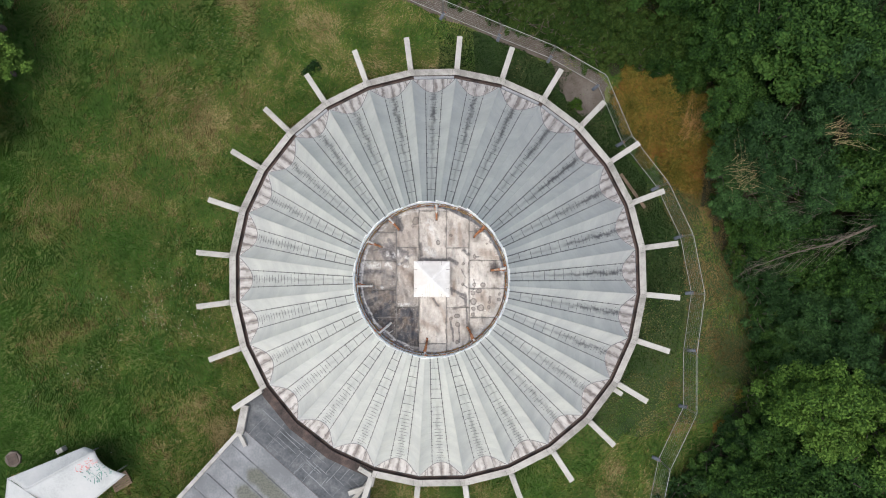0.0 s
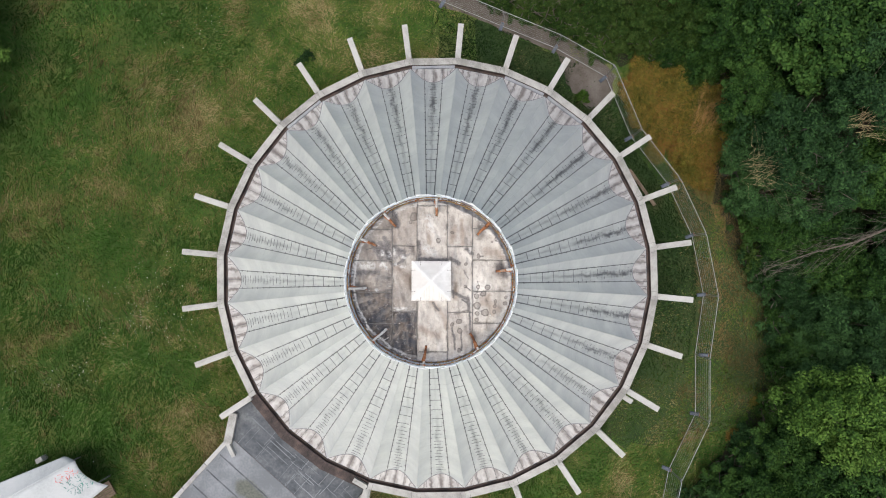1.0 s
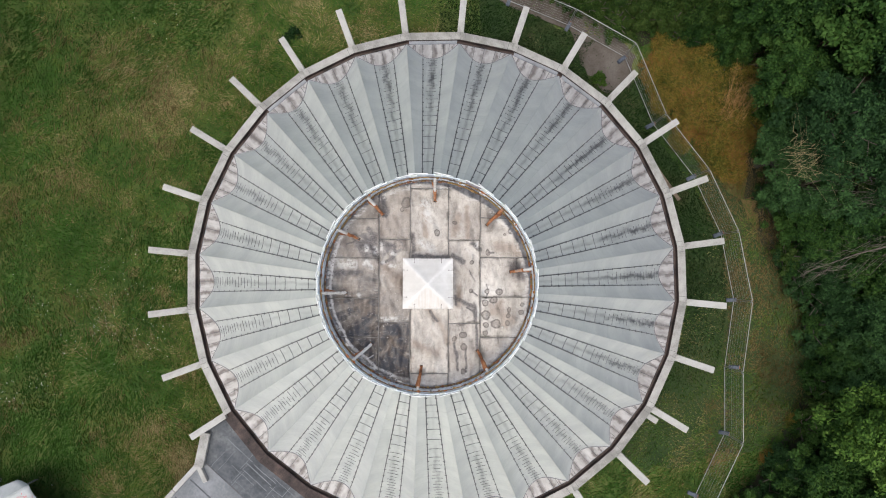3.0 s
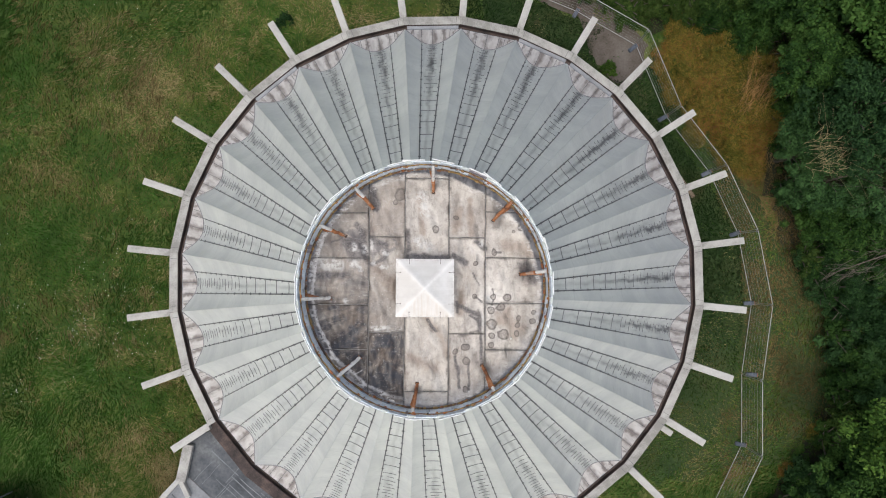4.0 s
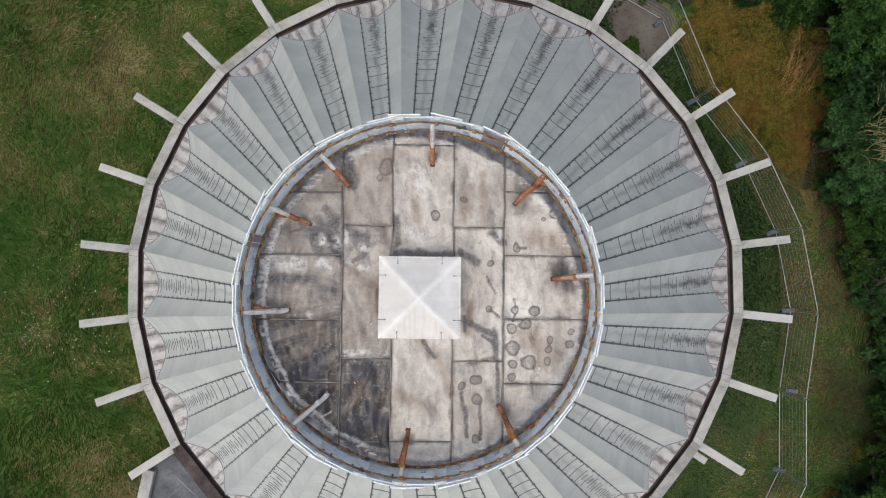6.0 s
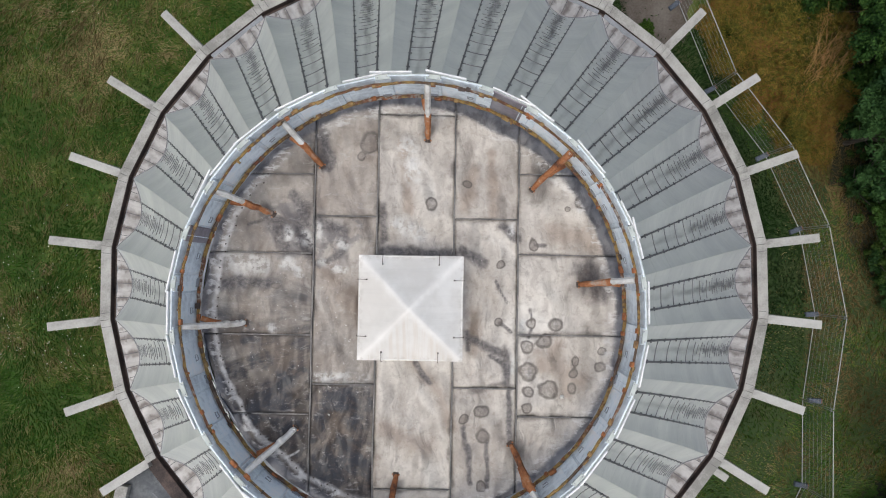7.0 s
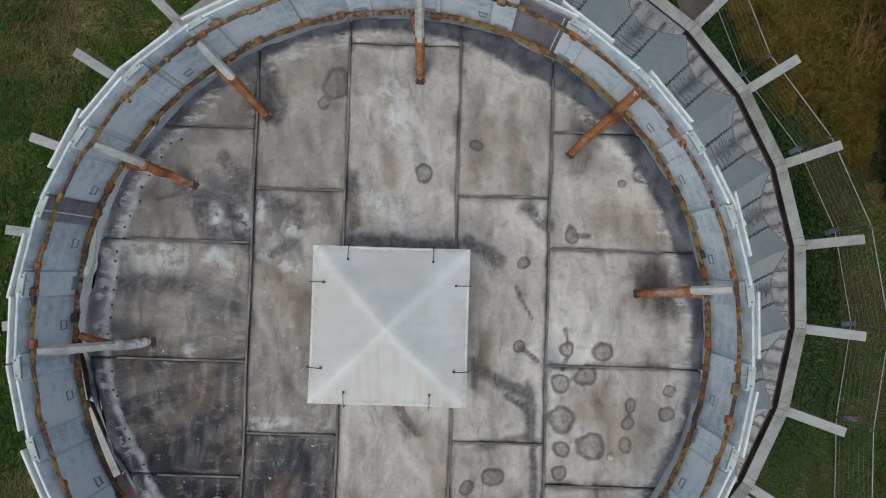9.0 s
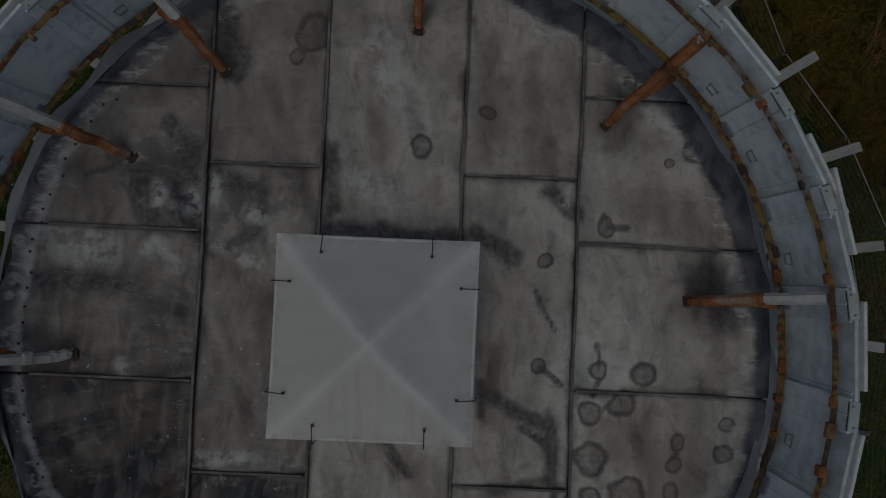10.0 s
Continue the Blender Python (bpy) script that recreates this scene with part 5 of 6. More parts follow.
def build_oddments():
    plank = thing("plank", "weathered brown timber plank lying against the wall", "plank", m=pose(12.1, 5.2, 0.16, 0, 2, -54.5))
    part("board", add_box(bmesh.new(), (2.6, 0.2, 0.045), pose(0, 0, 0), 0.006), M_TIMBER, plank)
    lid = thing("manhole_cover", "brown iron inspection cover in a concrete rim", "manhole cover", m=pose(-26.16, -11.35, 0.0, 0, 0, 20))
    bm = bmesh.new()
    bmesh.ops.create_cone(bm, cap_ends=True, segments=8, radius1=0.52, radius2=0.50, depth=0.16, matrix=pose(0, 0, 0.08))
    part("rim", bm, M_PAVE, lid)
    bm = add_box(bmesh.new(), (0.66, 0.66, 0.05), pose(0, 0, 0.165), 0.01)
    for i in range(5):
        add_box(bm, (0.55, 0.05, 0.012), pose(0, -0.22 + 0.11 * i, 0.195), 0)
    part("lid", bm, M_IRON, lid)
    # white canopy with a dip in its end
    can = thing("canopy", "white sheet canopy with spray paint on low posts", "canopy")
    a, b, c, e = Vector((-25.3, -11.95, 1.75)), Vector((-20.8, -10.12, 1.75)), Vector((-23.9, -12.45, 2.25)), Vector((-19.9, -10.22, 2.25))
    f, g = Vector((-18.25, -11.66, 1.9)), Vector((-21.6, -14.4, 1.9))

    def patch(name, p, q, r, s, bow, dip):
        bm = bmesh.new()
        n = 12
        v = [[None] * (n + 1) for _ in range(n + 1)]
        for i in range(n + 1):
            for j in range(n + 1):
                x, y = i / n, j / n
                pt = (p * (1 - x) + q * x) * (1 - y) + (s * (1 - x) + r * x) * y
                pt = pt + (p - q).normalized() * (bow * 4 * y * (1 - y) * x * x)
                pt.z -= dip * 4 * y * (1 - y)
                v[i][j] = bm.verts.new(pt)
        for i in range(n):
            for j in range(n):
                bm.faces.new((v[i][j], v[i + 1][j], v[i + 1][j + 1], v[i][j + 1]))
        o = part(name, bm, M_TARP, can)
        o.data.polygons.foreach_set("use_smooth", [True] * len(o.data.polygons))
        mod = o.modifiers.new("thickness", "SOLIDIFY")
        mod.thickness = 0.02

    patch("side_sheet", a, b, e, c, 0.0, 0.05)
    patch("top_sheet", c, e, f, g, 0.42, 0.12)
    patch("end_sheet", a, c, g, Vector((-25.7, -14.6, 1.6)), 0.0, 0.04)
    middle = (a + b + f + g) / 4
    for p in (p.lerp(middle, 0.3) for p in (a, b, f, g)):
        part("post", add_tube(bmesh.new(), [(p.x, p.y, -0.05), (p.x, p.y, p.z)], 0.04), M_STEEL, can)
    rng = random.Random(5)
    for k in range(84):
        x, y = rng.uniform(0.62, 0.9), rng.uniform(0.08, 0.74)
        pt = (c * (1 - x) + e * x) * (1 - y) + (g * (1 - x) + f * x) * y
        red = y < 0.3
        put("paint_bar", mesh_box((rng.uniform(0.08, 0.24), 0.022, 0.012), (pt.x, pt.y, pt.z - 0.12 * 4 * y * (1 - y) + 0.03), M_RED if red else M_TEAL, 0, rng.uniform(0, 180)), can)
    bench = thing("timber_pallet", "broken timber boards beside the canopy", "boards", m=pose(-19.3, -13.0, 0.05, 0, 0, 30))
    for i in range(6):
        part("board", add_box(bmesh.new(), (1.2, 0.12, 0.03), pose(0, 0.15 * i, 0.12 + 0.01 * (i % 2)), 0.004), M_TIMBER, bench)
    for x in (-0.5, 0.5):
        part("bearer", add_box(bmesh.new(), (0.1, 0.9, 0.1), pose(x, 0.37, 0.05), 0.004), M_TIMBER, bench)
    box = thing("white_crate", "white weathered box beside the canopy", "box", m=pose(-23.1, -10.75, 0.0, 0, 0, 30))
    part("body", add_box(bmesh.new(), (0.42, 0.3, 0.5), pose(0, 0, 0.25), 0.02), M_CONC, box)


build_oddments()


# ---- plants ----
def bulk(name, verts, k, material):
    """A mesh of many loose k-sided faces."""
    n = len(verts) // k
    me = bpy.data.meshes.new(name)
    me.vertices.add(n * k)
    me.vertices.foreach_set("co", np.asarray(verts, dtype=np.float32).ravel())
    me.loops.add(n * k)
    me.loops.foreach_set("vertex_index", np.arange(n * k, dtype=np.int32))
    me.polygons.add(n)
    me.polygons.foreach_set("loop_start", np.arange(0, n * k, k, dtype=np.int32))
    me.update(calc_edges=True)
    me.materials.append(material)
    return me


def leaf_cloud(name, rng, leaves, size, clumps, material, flat=0.45, slim=0.5, tight=0.2):
    """A crown of single leaves gathered in clumps over an uneven dome, one metre wide each way."""
    th, ph = rng.uniform(0, 2 * np.pi, clumps), np.arcsin(rng.uniform(-0.1, 1.0, clumps))
    rad = rng.uniform(0.45, 1.0, clumps) * (1 + 0.2 * np.sin(3 * th + rng.uniform(0, 6)))
    c = np.c_[np.cos(th) * np.cos(ph) * rad, np.sin(th) * np.cos(ph) * rad, np.sin(ph) * rad]
    which = rng.integers(0, clumps, leaves)
    d = rng.normal(0, 1, (leaves, 3))
    d /= np.linalg.norm(d, axis=1)[:, None]
    d[:, 2] = np.where(rng.uniform(0, 1, leaves) < 0.6, np.abs(d[:, 2]), d[:, 2])
    pos = c[which] + d * (tight * rng.uniform(0.3, 1.0, leaves) * rng.uniform(0.6, 1.5, clumps)[which])[:, None]
    nrm = d * (1 - flat) + np.array([0, 0, flat]) + rng.normal(0, 0.35, (leaves, 3))
    nrm /= np.linalg.norm(nrm, axis=1)[:, None]
    a = np.cross(nrm, rng.normal(0, 1, (leaves, 3)))
    a /= np.linalg.norm(a, axis=1)[:, None]
    b = np.cross(nrm, a)
    s = (size * rng.uniform(0.6, 1.35, leaves))[:, None]
    quad = np.stack([pos - a * s, pos - b * s * slim + nrm * s * 0.12, pos + a * s - nrm * s * 0.1, pos + b * s * slim + nrm * s * 0.12], 1).reshape(-1, 3)
    return bulk(name, quad, 4, material)


# x, y, height of the crown's top, radius, sort of leaf
CROWNS = [(19.8, 12.1, 7.5, 3.2, 0), (18.1, 13.6, 6, 2.6, 0), (16.4, 13.9, 4.2, 2.2, 0), (13.9, 14.2, 3, 2.0, 3), (11.6, 14.9, 2.3, 1.8, 3), (9.0, 15.8, 1.9, 1.7, 3), (6.3, 16.8, 1.8, 1.6, 3), (3.6, 18.2, 1.8, 1.7, 3),
          (22.3, 12.3, 7, 2.5, 0), (21.6, 9.2, 8, 2.6, 1), (18.5, 7.3, 6.2, 2.5, 1), (16.9, 9.9, 4.8, 1.8, 0), (17.0, 6.0, 4, 1.6, 1), (17.9, 4.7, 4.4, 1.9, 1), (20.2, 5.2, 6, 2.4, 1), (23.6, 5.7, 5, 2.5, 0),
          (18.3, 2.8, 3, 1.5, 0), (19.6, 2.8, 3.4, 1.8, 0), (19.6, 1.2, 2.0, 1.2, 1), (21.2, 1.0, 2.2, 1.5, 0), (23.0, 2.2, 2.6, 1.7, 1), (22.4, 0.4, 3, 2.0, 0), (24.3, -0.6, 4, 2.2, 0), (20.0, -0.4, 2.5, 1.4, 1), (20.9, -1.9, 3, 1.9, 1), (23.2, -2.6, 4, 2.4, 1), (20.6, -4.3, 3, 1.7, 0), (21.2, -4.2, 4, 1.9, 1),
          (20.4, -6.9, 7, 2.7, 2), (22.8, -5.0, 5, 2.4, 1), (20.2, -7.9, 3, 1.8, 0), (19.4, -9.6, 4, 2.1, 0), (18.5, -9.9, 2.6, 1.6, 1), (16.5, -12.2, 2.4, 1.5, 1), (17.2, -12.0, 3.5, 2.0, 0), (19.6, -12.2, 5, 2.3, 0), (21.8, -10.8, 6, 2.5, 0), (23.8, -8.6, 6.5, 2.5, 2),
          (14.9, -14.5, 2.6, 1.7, 0), (17.5, -15.5, 4, 2.2, 1), (20.5, -15.5, 5, 2.4, 0), (14.0, 17.3, 4, 2.3, 0), (10.6, 13.9, 1.6, 1.1, 3), (9.2, 14.6, 1.5, 1.1, 3), (12.4, 13.3, 1.7, 1.1, 3), (7.6, 15.3, 1.4, 1.0, 3), (5.0, 16.6, 1.4, 1.0, 3), (2.4, 17.9, 1.3, 1.0, 3), (13.6, 13.2, 1.9, 1.2, 0), (15.4, 12.3, 2.6, 1.4, 0), (10.5, 18.5, 3.2, 2.2, 3), (17.0, 17.0, 6, 2.6, 0), (7.0, 19.6, 3, 2.1, 3), (20.8, 16.0, 7, 3.0, 0), (24.5, 15.0, 7, 3.0, 1), (25.5, 9.0, 7, 2.8, 0), (26.0, 2.5, 5.5, 2.6, 1), (26.5, -5.5, 6.5, 2.8, 0), (26, -11.5, 6.5, 2.8, 0),
          (-26.7, 12.6, 5, 2.3, 2), (-27.5, 15.5, 6, 2.6, 0), (-28.0, 9.5, 5, 2.4, 1)]


def build_trees():
    rng = np.random.default_rng(4)
    sorts = [(19000, 0.036, 110, 0.4, 0.5, 0.17), (19000, 0.035, 120, 0.4, 0.40, 0.165), (22000, 0.030, 120, 0.4, 0.55, 0.17), (18000, 0.034, 130, 0.35, 0.45, 0.17)]
    crowns = {}
    for s, (leaves, size, clumps, flat, slim, tight) in enumerate(sorts):
        crowns[s] = [leaf_cloud("crown", rng, leaves, size, clumps, LEAFS[s], flat, slim, tight) for _ in range(2)]
    small = {s: leaf_cloud("crown", rng, 5000, size * 1.9, 60, LEAFS[s], flat, slim, tight * 1.15) for s, (leaves, size, clumps, flat, slim, tight) in enumerate(sorts)}
    words = ["mid green broadleaf tree with an uneven crown", "blue green tree with a dense crown", "bright yellow green tree standing in the wood", "olive green hedge bush beside the path"]
    fill = [(x + rng.uniform(-1.2, 1.2), y + rng.uniform(-1.2, 1.2), rng.uniform(5, 8), rng.uniform(2.6, 3.3), int(rng.integers(0, 3))) for x in np.arange(29, 39, 4.6) for y in np.arange(-20, 26, 4.6)]
    fill += [(x + rng.uniform(-1, 1), y, rng.uniform(5, 8), 3.0, int(rng.integers(0, 3))) for x in np.arange(4, 28, 4.6) for y in (23.0, 27.5)]
    fill += [(x + rng.uniform(-1, 1), y, rng.uniform(4, 7), 2.8, int(rng.integers(0, 3))) for x in np.arange(17, 28, 4.2) for y in (-19.5, -23.5)]
    edge = [(11.0, 13.4), (15.9, 11.2), (16.4, 5.2), (17.6, 1.6), (19.2, -1.0), (20.0, -3.4), (19.5, -6.2), (17.9, -8.9), (16.0, -11.2), (14.2, -14.5)]
    low = []
    for (x0, y0), (x1, y1) in zip(edge, edge[1:]):
        for _ in range(7):
            t = rng.uniform(0, 1)
            low.append((x0 + (x1 - x0) * t + rng.uniform(-0.3, 1.6), y0 + (y1 - y0) * t + rng.uniform(-0.4, 0.4), rng.uniform(0.6, 1.7), rng.uniform(0.5, 1.1), int(rng.choice([0, 1, 1, 3, 3, 0]))))
    low += [(rng.uniform(18, 26), rng.uniform(-14, 14), rng.uniform(1.5, 3), rng.uniform(1.2, 1.9), int(rng.choice([0, 1, 1, 3]))) for _ in range(34)]
    fill += low
    # low growth along the north side of the path
    for t in np.linspace(0, 1, 26):
        fill.append((-2.6 + 12.6 * t + rng.uniform(-0.3, 0.3), 19.3 - 5.6 * t + rng.uniform(-0.2, 0.4), rng.uniform(0.7, 1.3), rng.uniform(0.6, 0.95), 3))
    wood = {}
    for i, (x, y, top, rad, sort) in enumerate(CROWNS + fill):
        if -11 < y < 5 and x > 10:
            # the wood ends where the dry verge begins
            verge = np.interp(y, [-11, -9.3, -6.7, -3.5, -0.4, 2.2, 5], [16.2, 18.2, 19.0, 19.5, 18.4, 17.6, 16.8])
            x = max(x, verge * (1 - top * 0.016) + 0.95 * rad)
        tall = top > 3.3
        name = "tree" if tall else "bush"
        deep = min(top * 0.8, rad * (0.95 if tall else 1.2))
        t = thing(name, words[sort] if tall or sort == 3 else "dense green bush at the edge of the wood", name, "trees of the wood" if tall else "bushes of the wood", m=pose(x, y, 0.05, 0, 0, float(rng.uniform(0, 360))))
        base = top - deep
        put("crown", small[sort] if i >= len(CROWNS) else crowns[sort][i % 2], t, pose(0, 0, base) @ Matrix.Diagonal((rad, rad, deep, 1)))
        key = (round(base), tall)
        if key not in wood:
            bm = add_tube(bmesh.new(), [(0, 0, -0.15), (0.08, 0.03, base * 0.5), (0, 0.1, base + deep * 0.5)], [0.05 + 0.04 * base, 0.04 + 0.03 * base, 0.03], 7)
            for q in range(5):
                a = 2 * math.pi * q / 5 + 0.4
                r = 0.5 * rad
                add_tube(bm, [(0.03, 0.05, base * 0.6), (0.5 * r * math.cos(a), 0.5 * r * math.sin(a), base + deep * 0.1), (r * math.cos(a), r * math.sin(a), base + deep * 0.45)], [0.05, 0.035, 0.012], 5)
            me = bpy.data.meshes.new("trunk")
            bm.normal_update()
            bm.to_mesh(me)
            bm.free()
            me.materials.append(M_BARK)
            wood[key] = me
        put("trunk", wood[key], t)
    gold = [leaf_cloud("crown", rng, 24000, 0.085, 150, LEAFS[4], 0.3, 0.07, 0.24) for _ in range(2)]
    for i, (x, y, top, rad) in enumerate(((12.3, 12.0, 1.0, 1.0), (11.5, 10.9, 0.7, 0.8), (12.0, 9.5, 0.7, 0.8), (16.3, 9.6, 1.5, 1.2), (16.0, 7.6, 1.3, 1.1), (15.6, 5.8, 0.9, 0.9), (13.0, 10.3, 1.1, 1.1), (12.9, 13.0, 0.9, 0.9), (12.5, 11.9, 1.0, 0.95), (13.9, 11.3, 1.4, 1.2), (14.1, 9.8, 1.6, 1.4), (13.2, 8.4, 1.1, 1.0), (15.0, 8.6, 1.7, 1.4), (14.5, 7.2, 1.2, 1.0), (15.5, 10.4, 1.6, 1.2), (14.6, 6.1, 0.8, 0.7), (12.2, 12.7, 0.8, 0.7), (15.6, 7.0, 1.0, 0.8), (12.9, 7.2, 0.6, 0.6), (18.7, -7.5, 0.4, 0.5), (17.3, -9.4, 0.4, 0.45))):
        t = thing("bush", "golden brown twiggy shrub beyond the fence", "bush", "golden shrubs", m=pose(x, y, 0.0, 0, 0, 70 * i))
        put("crown", gold[i % 2], t, Matrix.Diagonal((rad, rad, top, 1)))
        bm = bmesh.new()
        for q in range(7):
            a = q * 0.9
            add_tube(bm, [(0.05 * math.cos(a), 0.05 * math.sin(a), -0.1), (rad * 0.5 * math.cos(a), rad * 0.5 * math.sin(a), top * 0.7)], [0.02, 0.006], 4)
        part("stem", bm, M_STRAWTWIG, t)
    for x, y, r, top, s in ((-7.8, 13.05, 0.42, 0.6, 1), (8.63, 10.65, 0.42, 0.55, 2), (-8.3, 12.7, 0.3, 0.45, 1)):
        t = thing("bush", "small low bush standing in the grass", "bush", m=pose(x, y, 0.02))
        put("crown", crowns[s][0], t, Matrix.Diagonal((r, r, top, 1)))
        part("stem", add_tube(bmesh.new(), [(0, 0, -0.1), (0.05, 0, top * 0.6)], [0.02, 0.008], 5), M_BARK, t)


build_trees()


def twigs(name, label, centre, lean, count, length, material, seed, spread=0.5, thick=0.02, base=0.3):
    rng = random.Random(seed)
    t = thing(name, label, "dead bush", m=pose(*centre))
    d = Vector(lean).normalized()
    for _ in range(count):
        s = Vector((rng.uniform(-1, 1), rng.uniform(-1, 1), rng.uniform(-0.35, 0.5))) * spread
        l = length * rng.uniform(0.45, 1.0)
        p0 = Vector((rng.uniform(-0.4, 0.4), rng.uniform(-0.4, 0.4), rng.uniform(-0.1, 0.2))) * length * base
        p1 = p0 + (d + s * 0.6) * l * 0.5
        p2 = p1 + (d + s * 1.3) * l * 0.5
        r = thick * rng.uniform(0.5, 1.2)
        bend = Vector((rng.uniform(-1, 1), rng.uniform(-1, 1), rng.uniform(-0.6, 0.3))) * l * 0.16
        part("branch", add_tube(bmesh.new(), [p0, p1 - bend, p1 + bend * 0.7, p2, p2 + bend + d * l * 0.1], [r, r * 0.8, r * 0.65, r * 0.4, r * 0.2], 4), material, t)
    return t


def build_deadwood():
    log = thing("fallen_tree", "grey dead tree lying over the bushes", "dead tree")
    rng = random.Random(6)
    line = [Vector(p) for p in ((26.5, 3.7, 3.8), (24.2, 2.7, 3.9), (22.1, 1.8, 3.9), (19.8, 1.2, 3.7), (17.6, 0.3, 3.1))]
    part("trunk", add_tube(bmesh.new(), line, [0.11, 0.08, 0.055, 0.03, 0.01], 8), M_DEAD, log)
    part("root_limb", add_tube(bmesh.new(), [(26.5, 3.7, 3.8), (27.3, 4.1, 1.5), (27.6, 4.2, -0.1)], [0.13, 0.18, 0.25], 8), M_DEAD, log)
    for k in range(110):
        t = rng.uniform(0.05, 0.98)
        i = min(3, int(t * 4))
        p0 = line[i].lerp(line[i + 1], t * 4 - i) + Vector((rng.uniform(-0.3, 0.3), rng.uniform(-0.5, 0.5), rng.uniform(-0.3, 0.2)))
        d = Vector((-1, -0.38 + rng.uniform(-0.6, 0.55), rng.uniform(-0.2, 0.25))).normalized()
        l = rng.uniform(0.8, 2.8) * (1.15 - 0.5 * t)
        p1 = p0 + (d + Vector((0, rng.uniform(-0.2, 0.2), 0))) * l * 0.4
        p2 = p1 + (d + Vector((0, rng.uniform(-0.5, 0.5), rng.uniform(-0.2, 0.2)))) * l * 0.35
        p3 = p2 + (d + Vector((0, rng.uniform(-0.8, 0.8), rng.uniform(-0.3, 0.2)))) * l * 0.25
        r = rng.uniform(0.005, 0.015)
        part("branch", add_tube(bmesh.new(), [p0, p1, p2, p3], [r, r * 0.8, r * 0.5, r * 0.2], 4), M_DEAD, log)
    twigs("dead_bush", "bare straw coloured twigs in the bushes", (16.6, 5.5, 4.4), (0.9, 0.3, 0.1), 64, 1.35, M_PALETWIG, 1, 1.7, 0.007, 1.5)
    twigs("dead_bush", "bare straw coloured twigs in the bushes", (20.4, 7.3, 6.6), (1, 0.35, 0.2), 44, 1.7, M_PALETWIG, 2, 0.9, 0.010, 0.9)
    twigs("dry_bush", "bent dry stems in the golden shrub", (15.1, 8.6, 1.45), (0.45, 1, 0.1), 70, 1.7, M_GOLDSTEM, 3, 0.75, 0.009, 1.0)
    twigs("dead_bush", "bare grey twigs in the bushes", (20.6, 3.9, 4.2), (-1, 0.1, 0.3), 26, 2.0, M_DEAD, 4, 0.9, 0.010, 0.8)


build_deadwood()


def build_grass():
    """Bent blades in swirls, in three sorts, and white umbels between them."""
    rng = np.random.default_rng(21)
    n = 700000
    x, y = rng.uniform(-29, 19.5, n), rng.uniform(-19, 20, n)
    r = np.hypot(x, y)
    keep = r > 11.6
    side = np.array([-0.67, -0.742])
    across = (x + 10.96) * 0.742 - (y + 8.61) * 0.67
    keep &= ~((across > -0.1) & ((x + 3.57) * 0.742 - (y + 11.17) * 0.67 < 0.1) & (y < -5.5) & (x < 0))
    path = (y > 17.55 - 0.42 * (x + 2.72) - 0.1) & (y < 18.9 - 0.42 * (x + 2.72) + 0.3) & (x < 8)
    keep &= ~path | (rng.uniform(0, 1, n) < 0.03)
    keep &= ~((np.hypot(x - 9.3, y - 11.5) < 1.5) & (rng.uniform(0, 1, n) > 0.02))
    edge = 16.8 + 1.1 / (1 + np.exp((y - 3) * 1.5)) + 1.5 * field(x, y, 0.3, 50) + np.where(y < 0, 1.5 * np.exp(-((y + 3.5) / 3) ** 2), 0) - np.where(y < -8, (-8 - y) * 0.8, 0)
    keep &= x < edge
    x, y = x[keep], y[keep]
    n = len(x)
    r2 = np.hypot(x, y)
    dry = 0.5 + 0.75 * (field(x, y, 0.2, 3, 5) - 0.5) + 0.6 * (field(x, y, 0.75, 9, 3) - 0.5)
    dry += np.interp(x, [-29, -22, -14, -11], [-0.30, -0.17, 0.0, 0.05]) * (x < 0)
    inside = (x > 0) & (r2 < np.interp(y, [-12, -8, -3, 2, 6, 9, 12], [14.6, 15.6, 15.4, 15.2, 14.2, 13.6, 14.4]))
    inside |= (x + 5 * (field(x, y, 0.3, 80) - 0.5) + rng.normal(0, 0.7, n) > 0.5) & (y > 8) & (y < 16.4 - 0.43 * x)
    north = np.clip((y + 6) / 6, 0, 1)
    dry += np.where(inside, -0.12 * north - 0.07, 0)
    verge = (x > 14) & ~inside & (y < 12) & (y > -11)
    dry += np.where(verge, 0.13 + 0.9 * (field(x, y, 0.45, 15, 3) - 0.5), 0)
    dry += rng.normal(0, 0.11, n)
    th = 2 * np.pi * (1.6 * field(x, y, 0.22, 30, 3) + 0.35 * field(x, y, 1.1, 40, 2)) + rng.normal(0, 0.6, n)
    # blades in the shade-dark colour grow more frequent towards the north
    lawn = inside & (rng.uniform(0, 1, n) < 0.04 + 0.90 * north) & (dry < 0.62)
    lush = (dry < 0.45) & ~lawn
    straw = (dry > 0.63) & ~lawn
    brown = straw & (verge | (rng.uniform(0, 1, n) < 0.12))
    straw &= ~brown
    length = np.where(lawn | inside, 0.11, np.where(lush, 0.14, 0.22)) * rng.uniform(0.5, 1.4, n)
    width = np.where(lush | lawn, 0.012, 0.009) * rng.uniform(0.7, 1.5, n)
    rise = np.where(lush, 0.085, 0.07) * rng.uniform(0.3, 1.6, n)
    # bundles of dry stalks, combed one way by the wind
    m = 4200
    cx, cy = rng.uniform(-29, -9, m), rng.uniform(-19, 20, m)
    ok = (field(cx, cy, 0.2, 3, 5) * 0.75 + field(cx, cy, 0.75, 9, 3) * 0.6 + rng.normal(0, 0.10, m) + np.interp(cx, [-29, -20, -12], [-0.2, -0.03, 0.10]) > 0.68) & (np.hypot(cx, cy) > 12.4) & ~((cy < -5.5) & ((cx + 10.96) * 0.742 - (cy + 8.61) * 0.67 > -0.4))
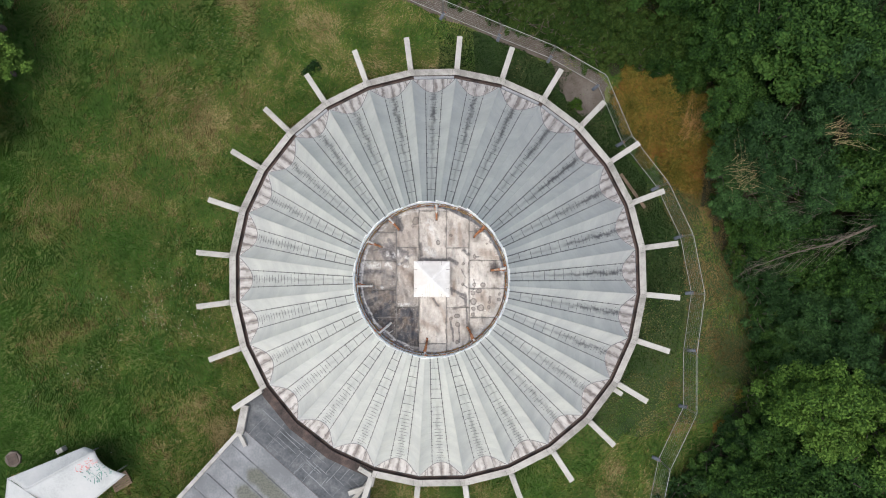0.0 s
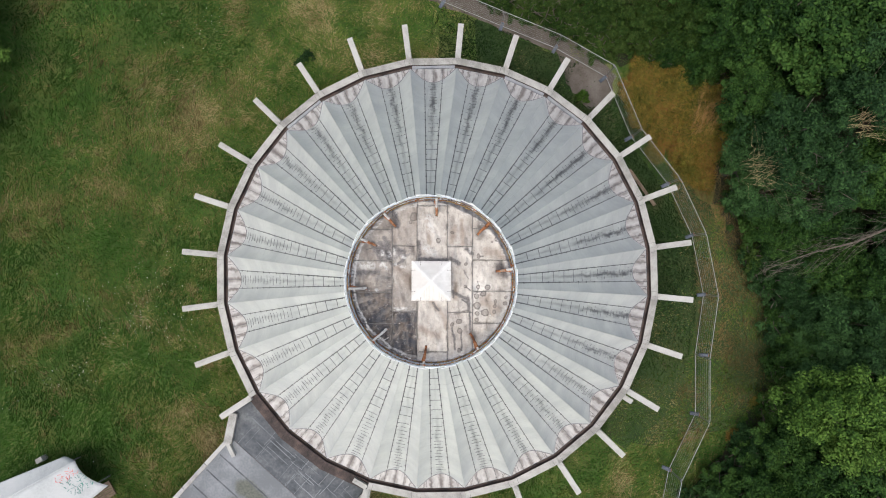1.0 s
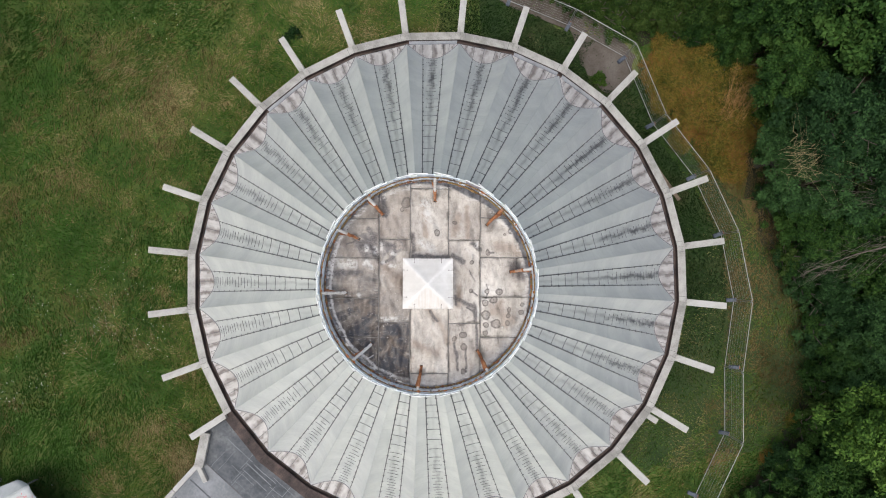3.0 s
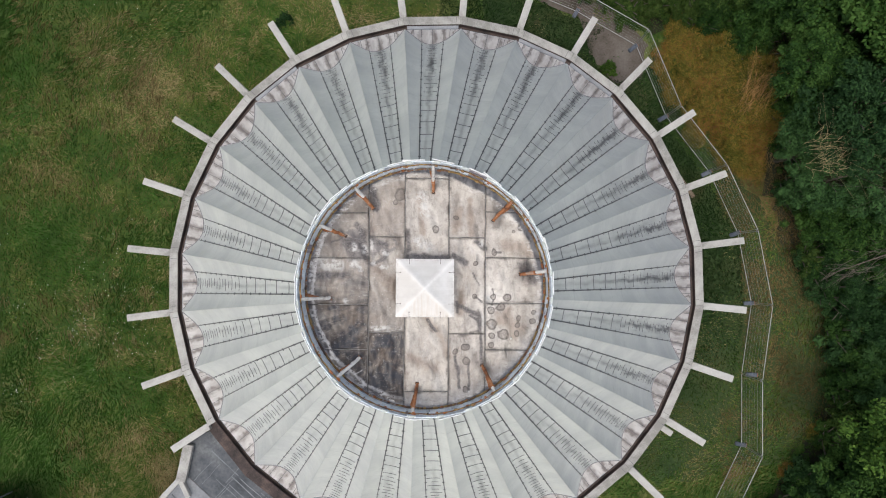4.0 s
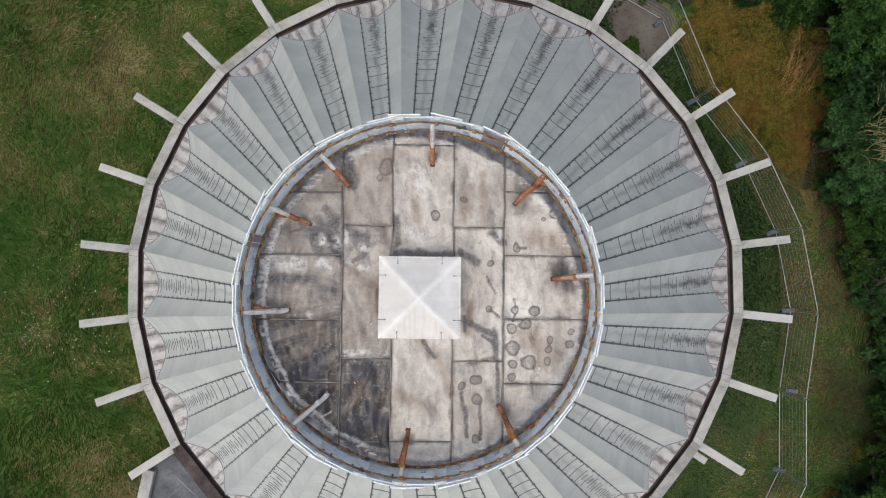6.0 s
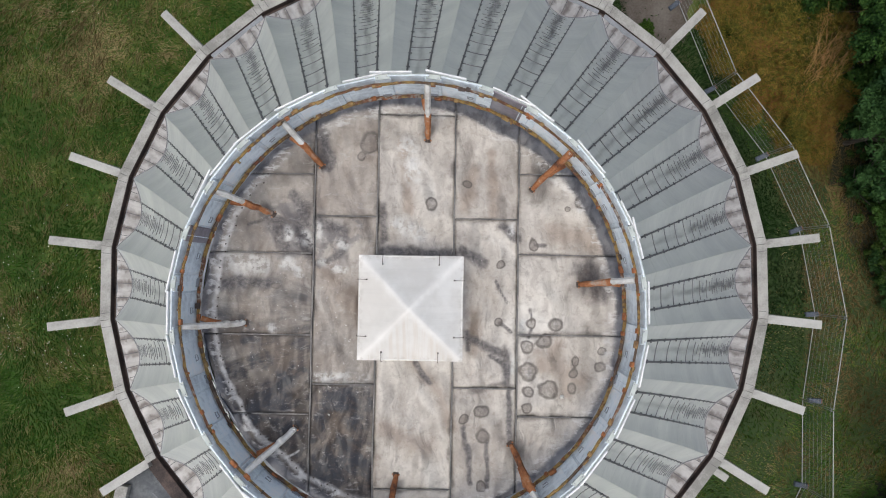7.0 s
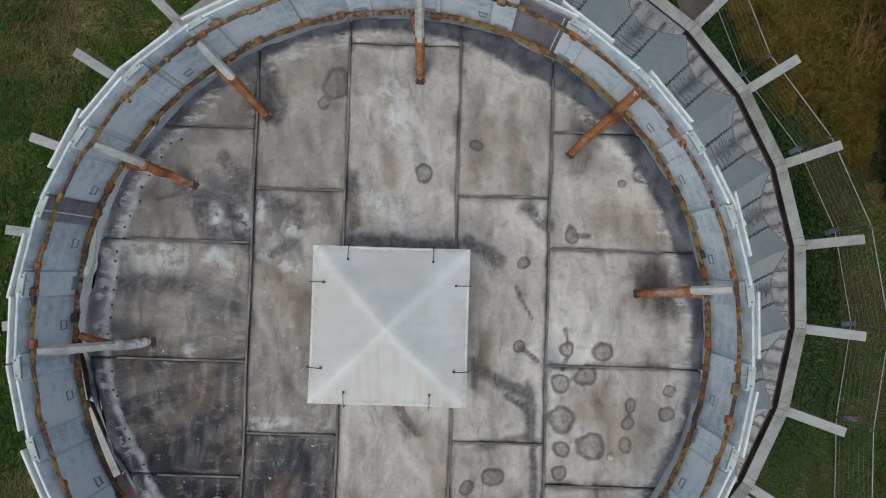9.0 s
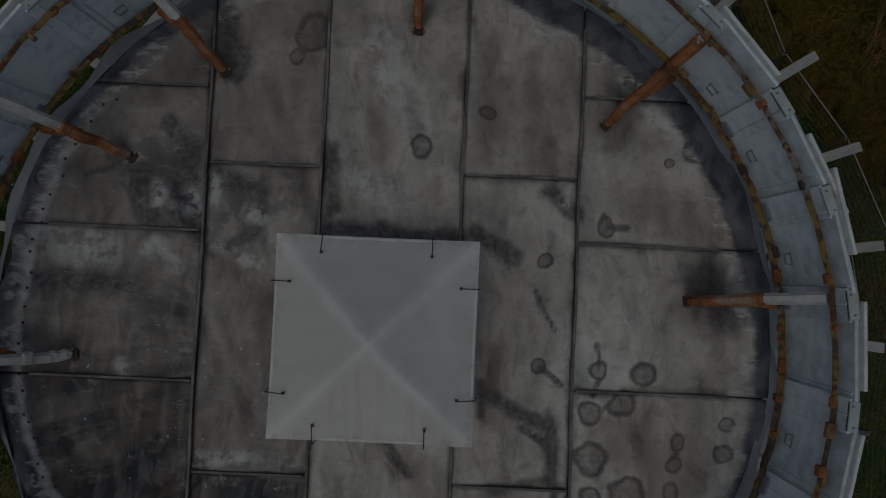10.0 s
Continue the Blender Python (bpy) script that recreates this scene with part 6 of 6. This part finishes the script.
    cx, cy = cx[ok], cy[ok]
    way = 2 * np.pi * 1.6 * field(cx, cy, 0.22, 30, 3) + rng.normal(0, 0.5, len(cx))
    per = 9
    sx, sy = np.repeat(cx, per) + rng.normal(0, 0.13, len(cx) * per), np.repeat(cy, per) + rng.normal(0, 0.13, len(cx) * per)
    count = len(sx)
    x, y, th = np.r_[x, sx], np.r_[y, sy], np.r_[th, np.repeat(way, per) + rng.normal(0, 0.22, count)]
    length, width, rise = np.r_[length, rng.uniform(0.25, 0.6, count)], np.r_[width, rng.uniform(0.004, 0.008, count)], np.r_[rise, rng.uniform(0.05, 0.11, count)]
    lush, lawn, brown = (np.r_[q, np.zeros(count, bool)] for q in (lush, lawn, brown))
    straw = np.r_[straw, np.ones(count, bool)]
    d, s = np.c_[np.cos(th), np.sin(th)], np.c_[-np.sin(th), np.cos(th)]
    p = np.c_[x, y]
    z0 = np.where(lawn, 0.05, 0.02)
    a = np.c_[p - s * width[:, None], z0]
    b = np.c_[p + s * width[:, None], z0]
    m1 = np.c_[p + d * (length * 0.55)[:, None] + s * width[:, None] * 0.8, z0 + rise]
    m0 = np.c_[p + d * (length * 0.55)[:, None] - s * width[:, None] * 0.8, z0 + rise]
    tip = np.c_[p + d * length[:, None], z0 + rise * 0.85]
    for name, pick, material, label in (("lush_grass", lush, M_LUSH, "lush green grass of the meadow"), ("lawn_grass", lawn, M_LAWN, "short green grass inside the fence, darkened as shade"), ("meadow_grass", ~lush & ~straw & ~lawn & ~brown, M_OLIVE, "olive green meadow grass bent in swirls"), ("dry_grass", straw, M_STRAW, "dry straw coloured grass in matted patches"), ("brown_grass", brown, M_BROWN, "brown withered grass along the wood")):
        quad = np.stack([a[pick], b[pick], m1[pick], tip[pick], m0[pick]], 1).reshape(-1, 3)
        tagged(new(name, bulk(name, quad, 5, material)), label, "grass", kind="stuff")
    spots = [(-13.8, 15.0, 0.7, 40), (-15.4, 11.8, 0.8, 22), (-17.6, -2.4, 0.45, 60), (-19.2, -1.5, 0.6, 18), (-21.3, -1.7, 0.4, 16), (-16.0, -0.4, 1.0, 60), (-15.0, -2.4, 1.1, 60), (-15.5, -3.8, 0.8, 26), (-19.1, -4.0, 0.5, 16), (-22.4, -6.2, 0.35, 28), (-20.8, -5.7, 0.4, 26), (-25.3, -7.4, 0.4, 12), (-24.9, -4.3, 0.6, 8), (-19, -4, 4.0, 70), (-16, 12, 3.0, 30)]
    pts = []
    for cx, cy, sd, k in spots:
        for _ in range(k * 2 // 3):
            px, py = rng.normal(cx, sd), rng.normal(cy, sd)
            if np.hypot(px, py) < 12:
                continue
            z, rr = rng.uniform(0.25, 0.5), rng.uniform(0.010, 0.024)
            t = np.arange(6) * np.pi / 3 + rng.uniform(0, 1)
            tilt = rng.uniform(-0.3, 0.3, 2)
            pts.append(np.c_[px + rr * np.cos(t), py + rr * np.sin(t), z + rr * (tilt[0] * np.cos(t) + tilt[1] * np.sin(t))])
    tagged(new("wildflowers", bulk("wildflowers", np.concatenate(pts), 6, M_PETAL)), "small white wildflowers scattered through the grass", "flowers", kind="stuff")


build_grass()
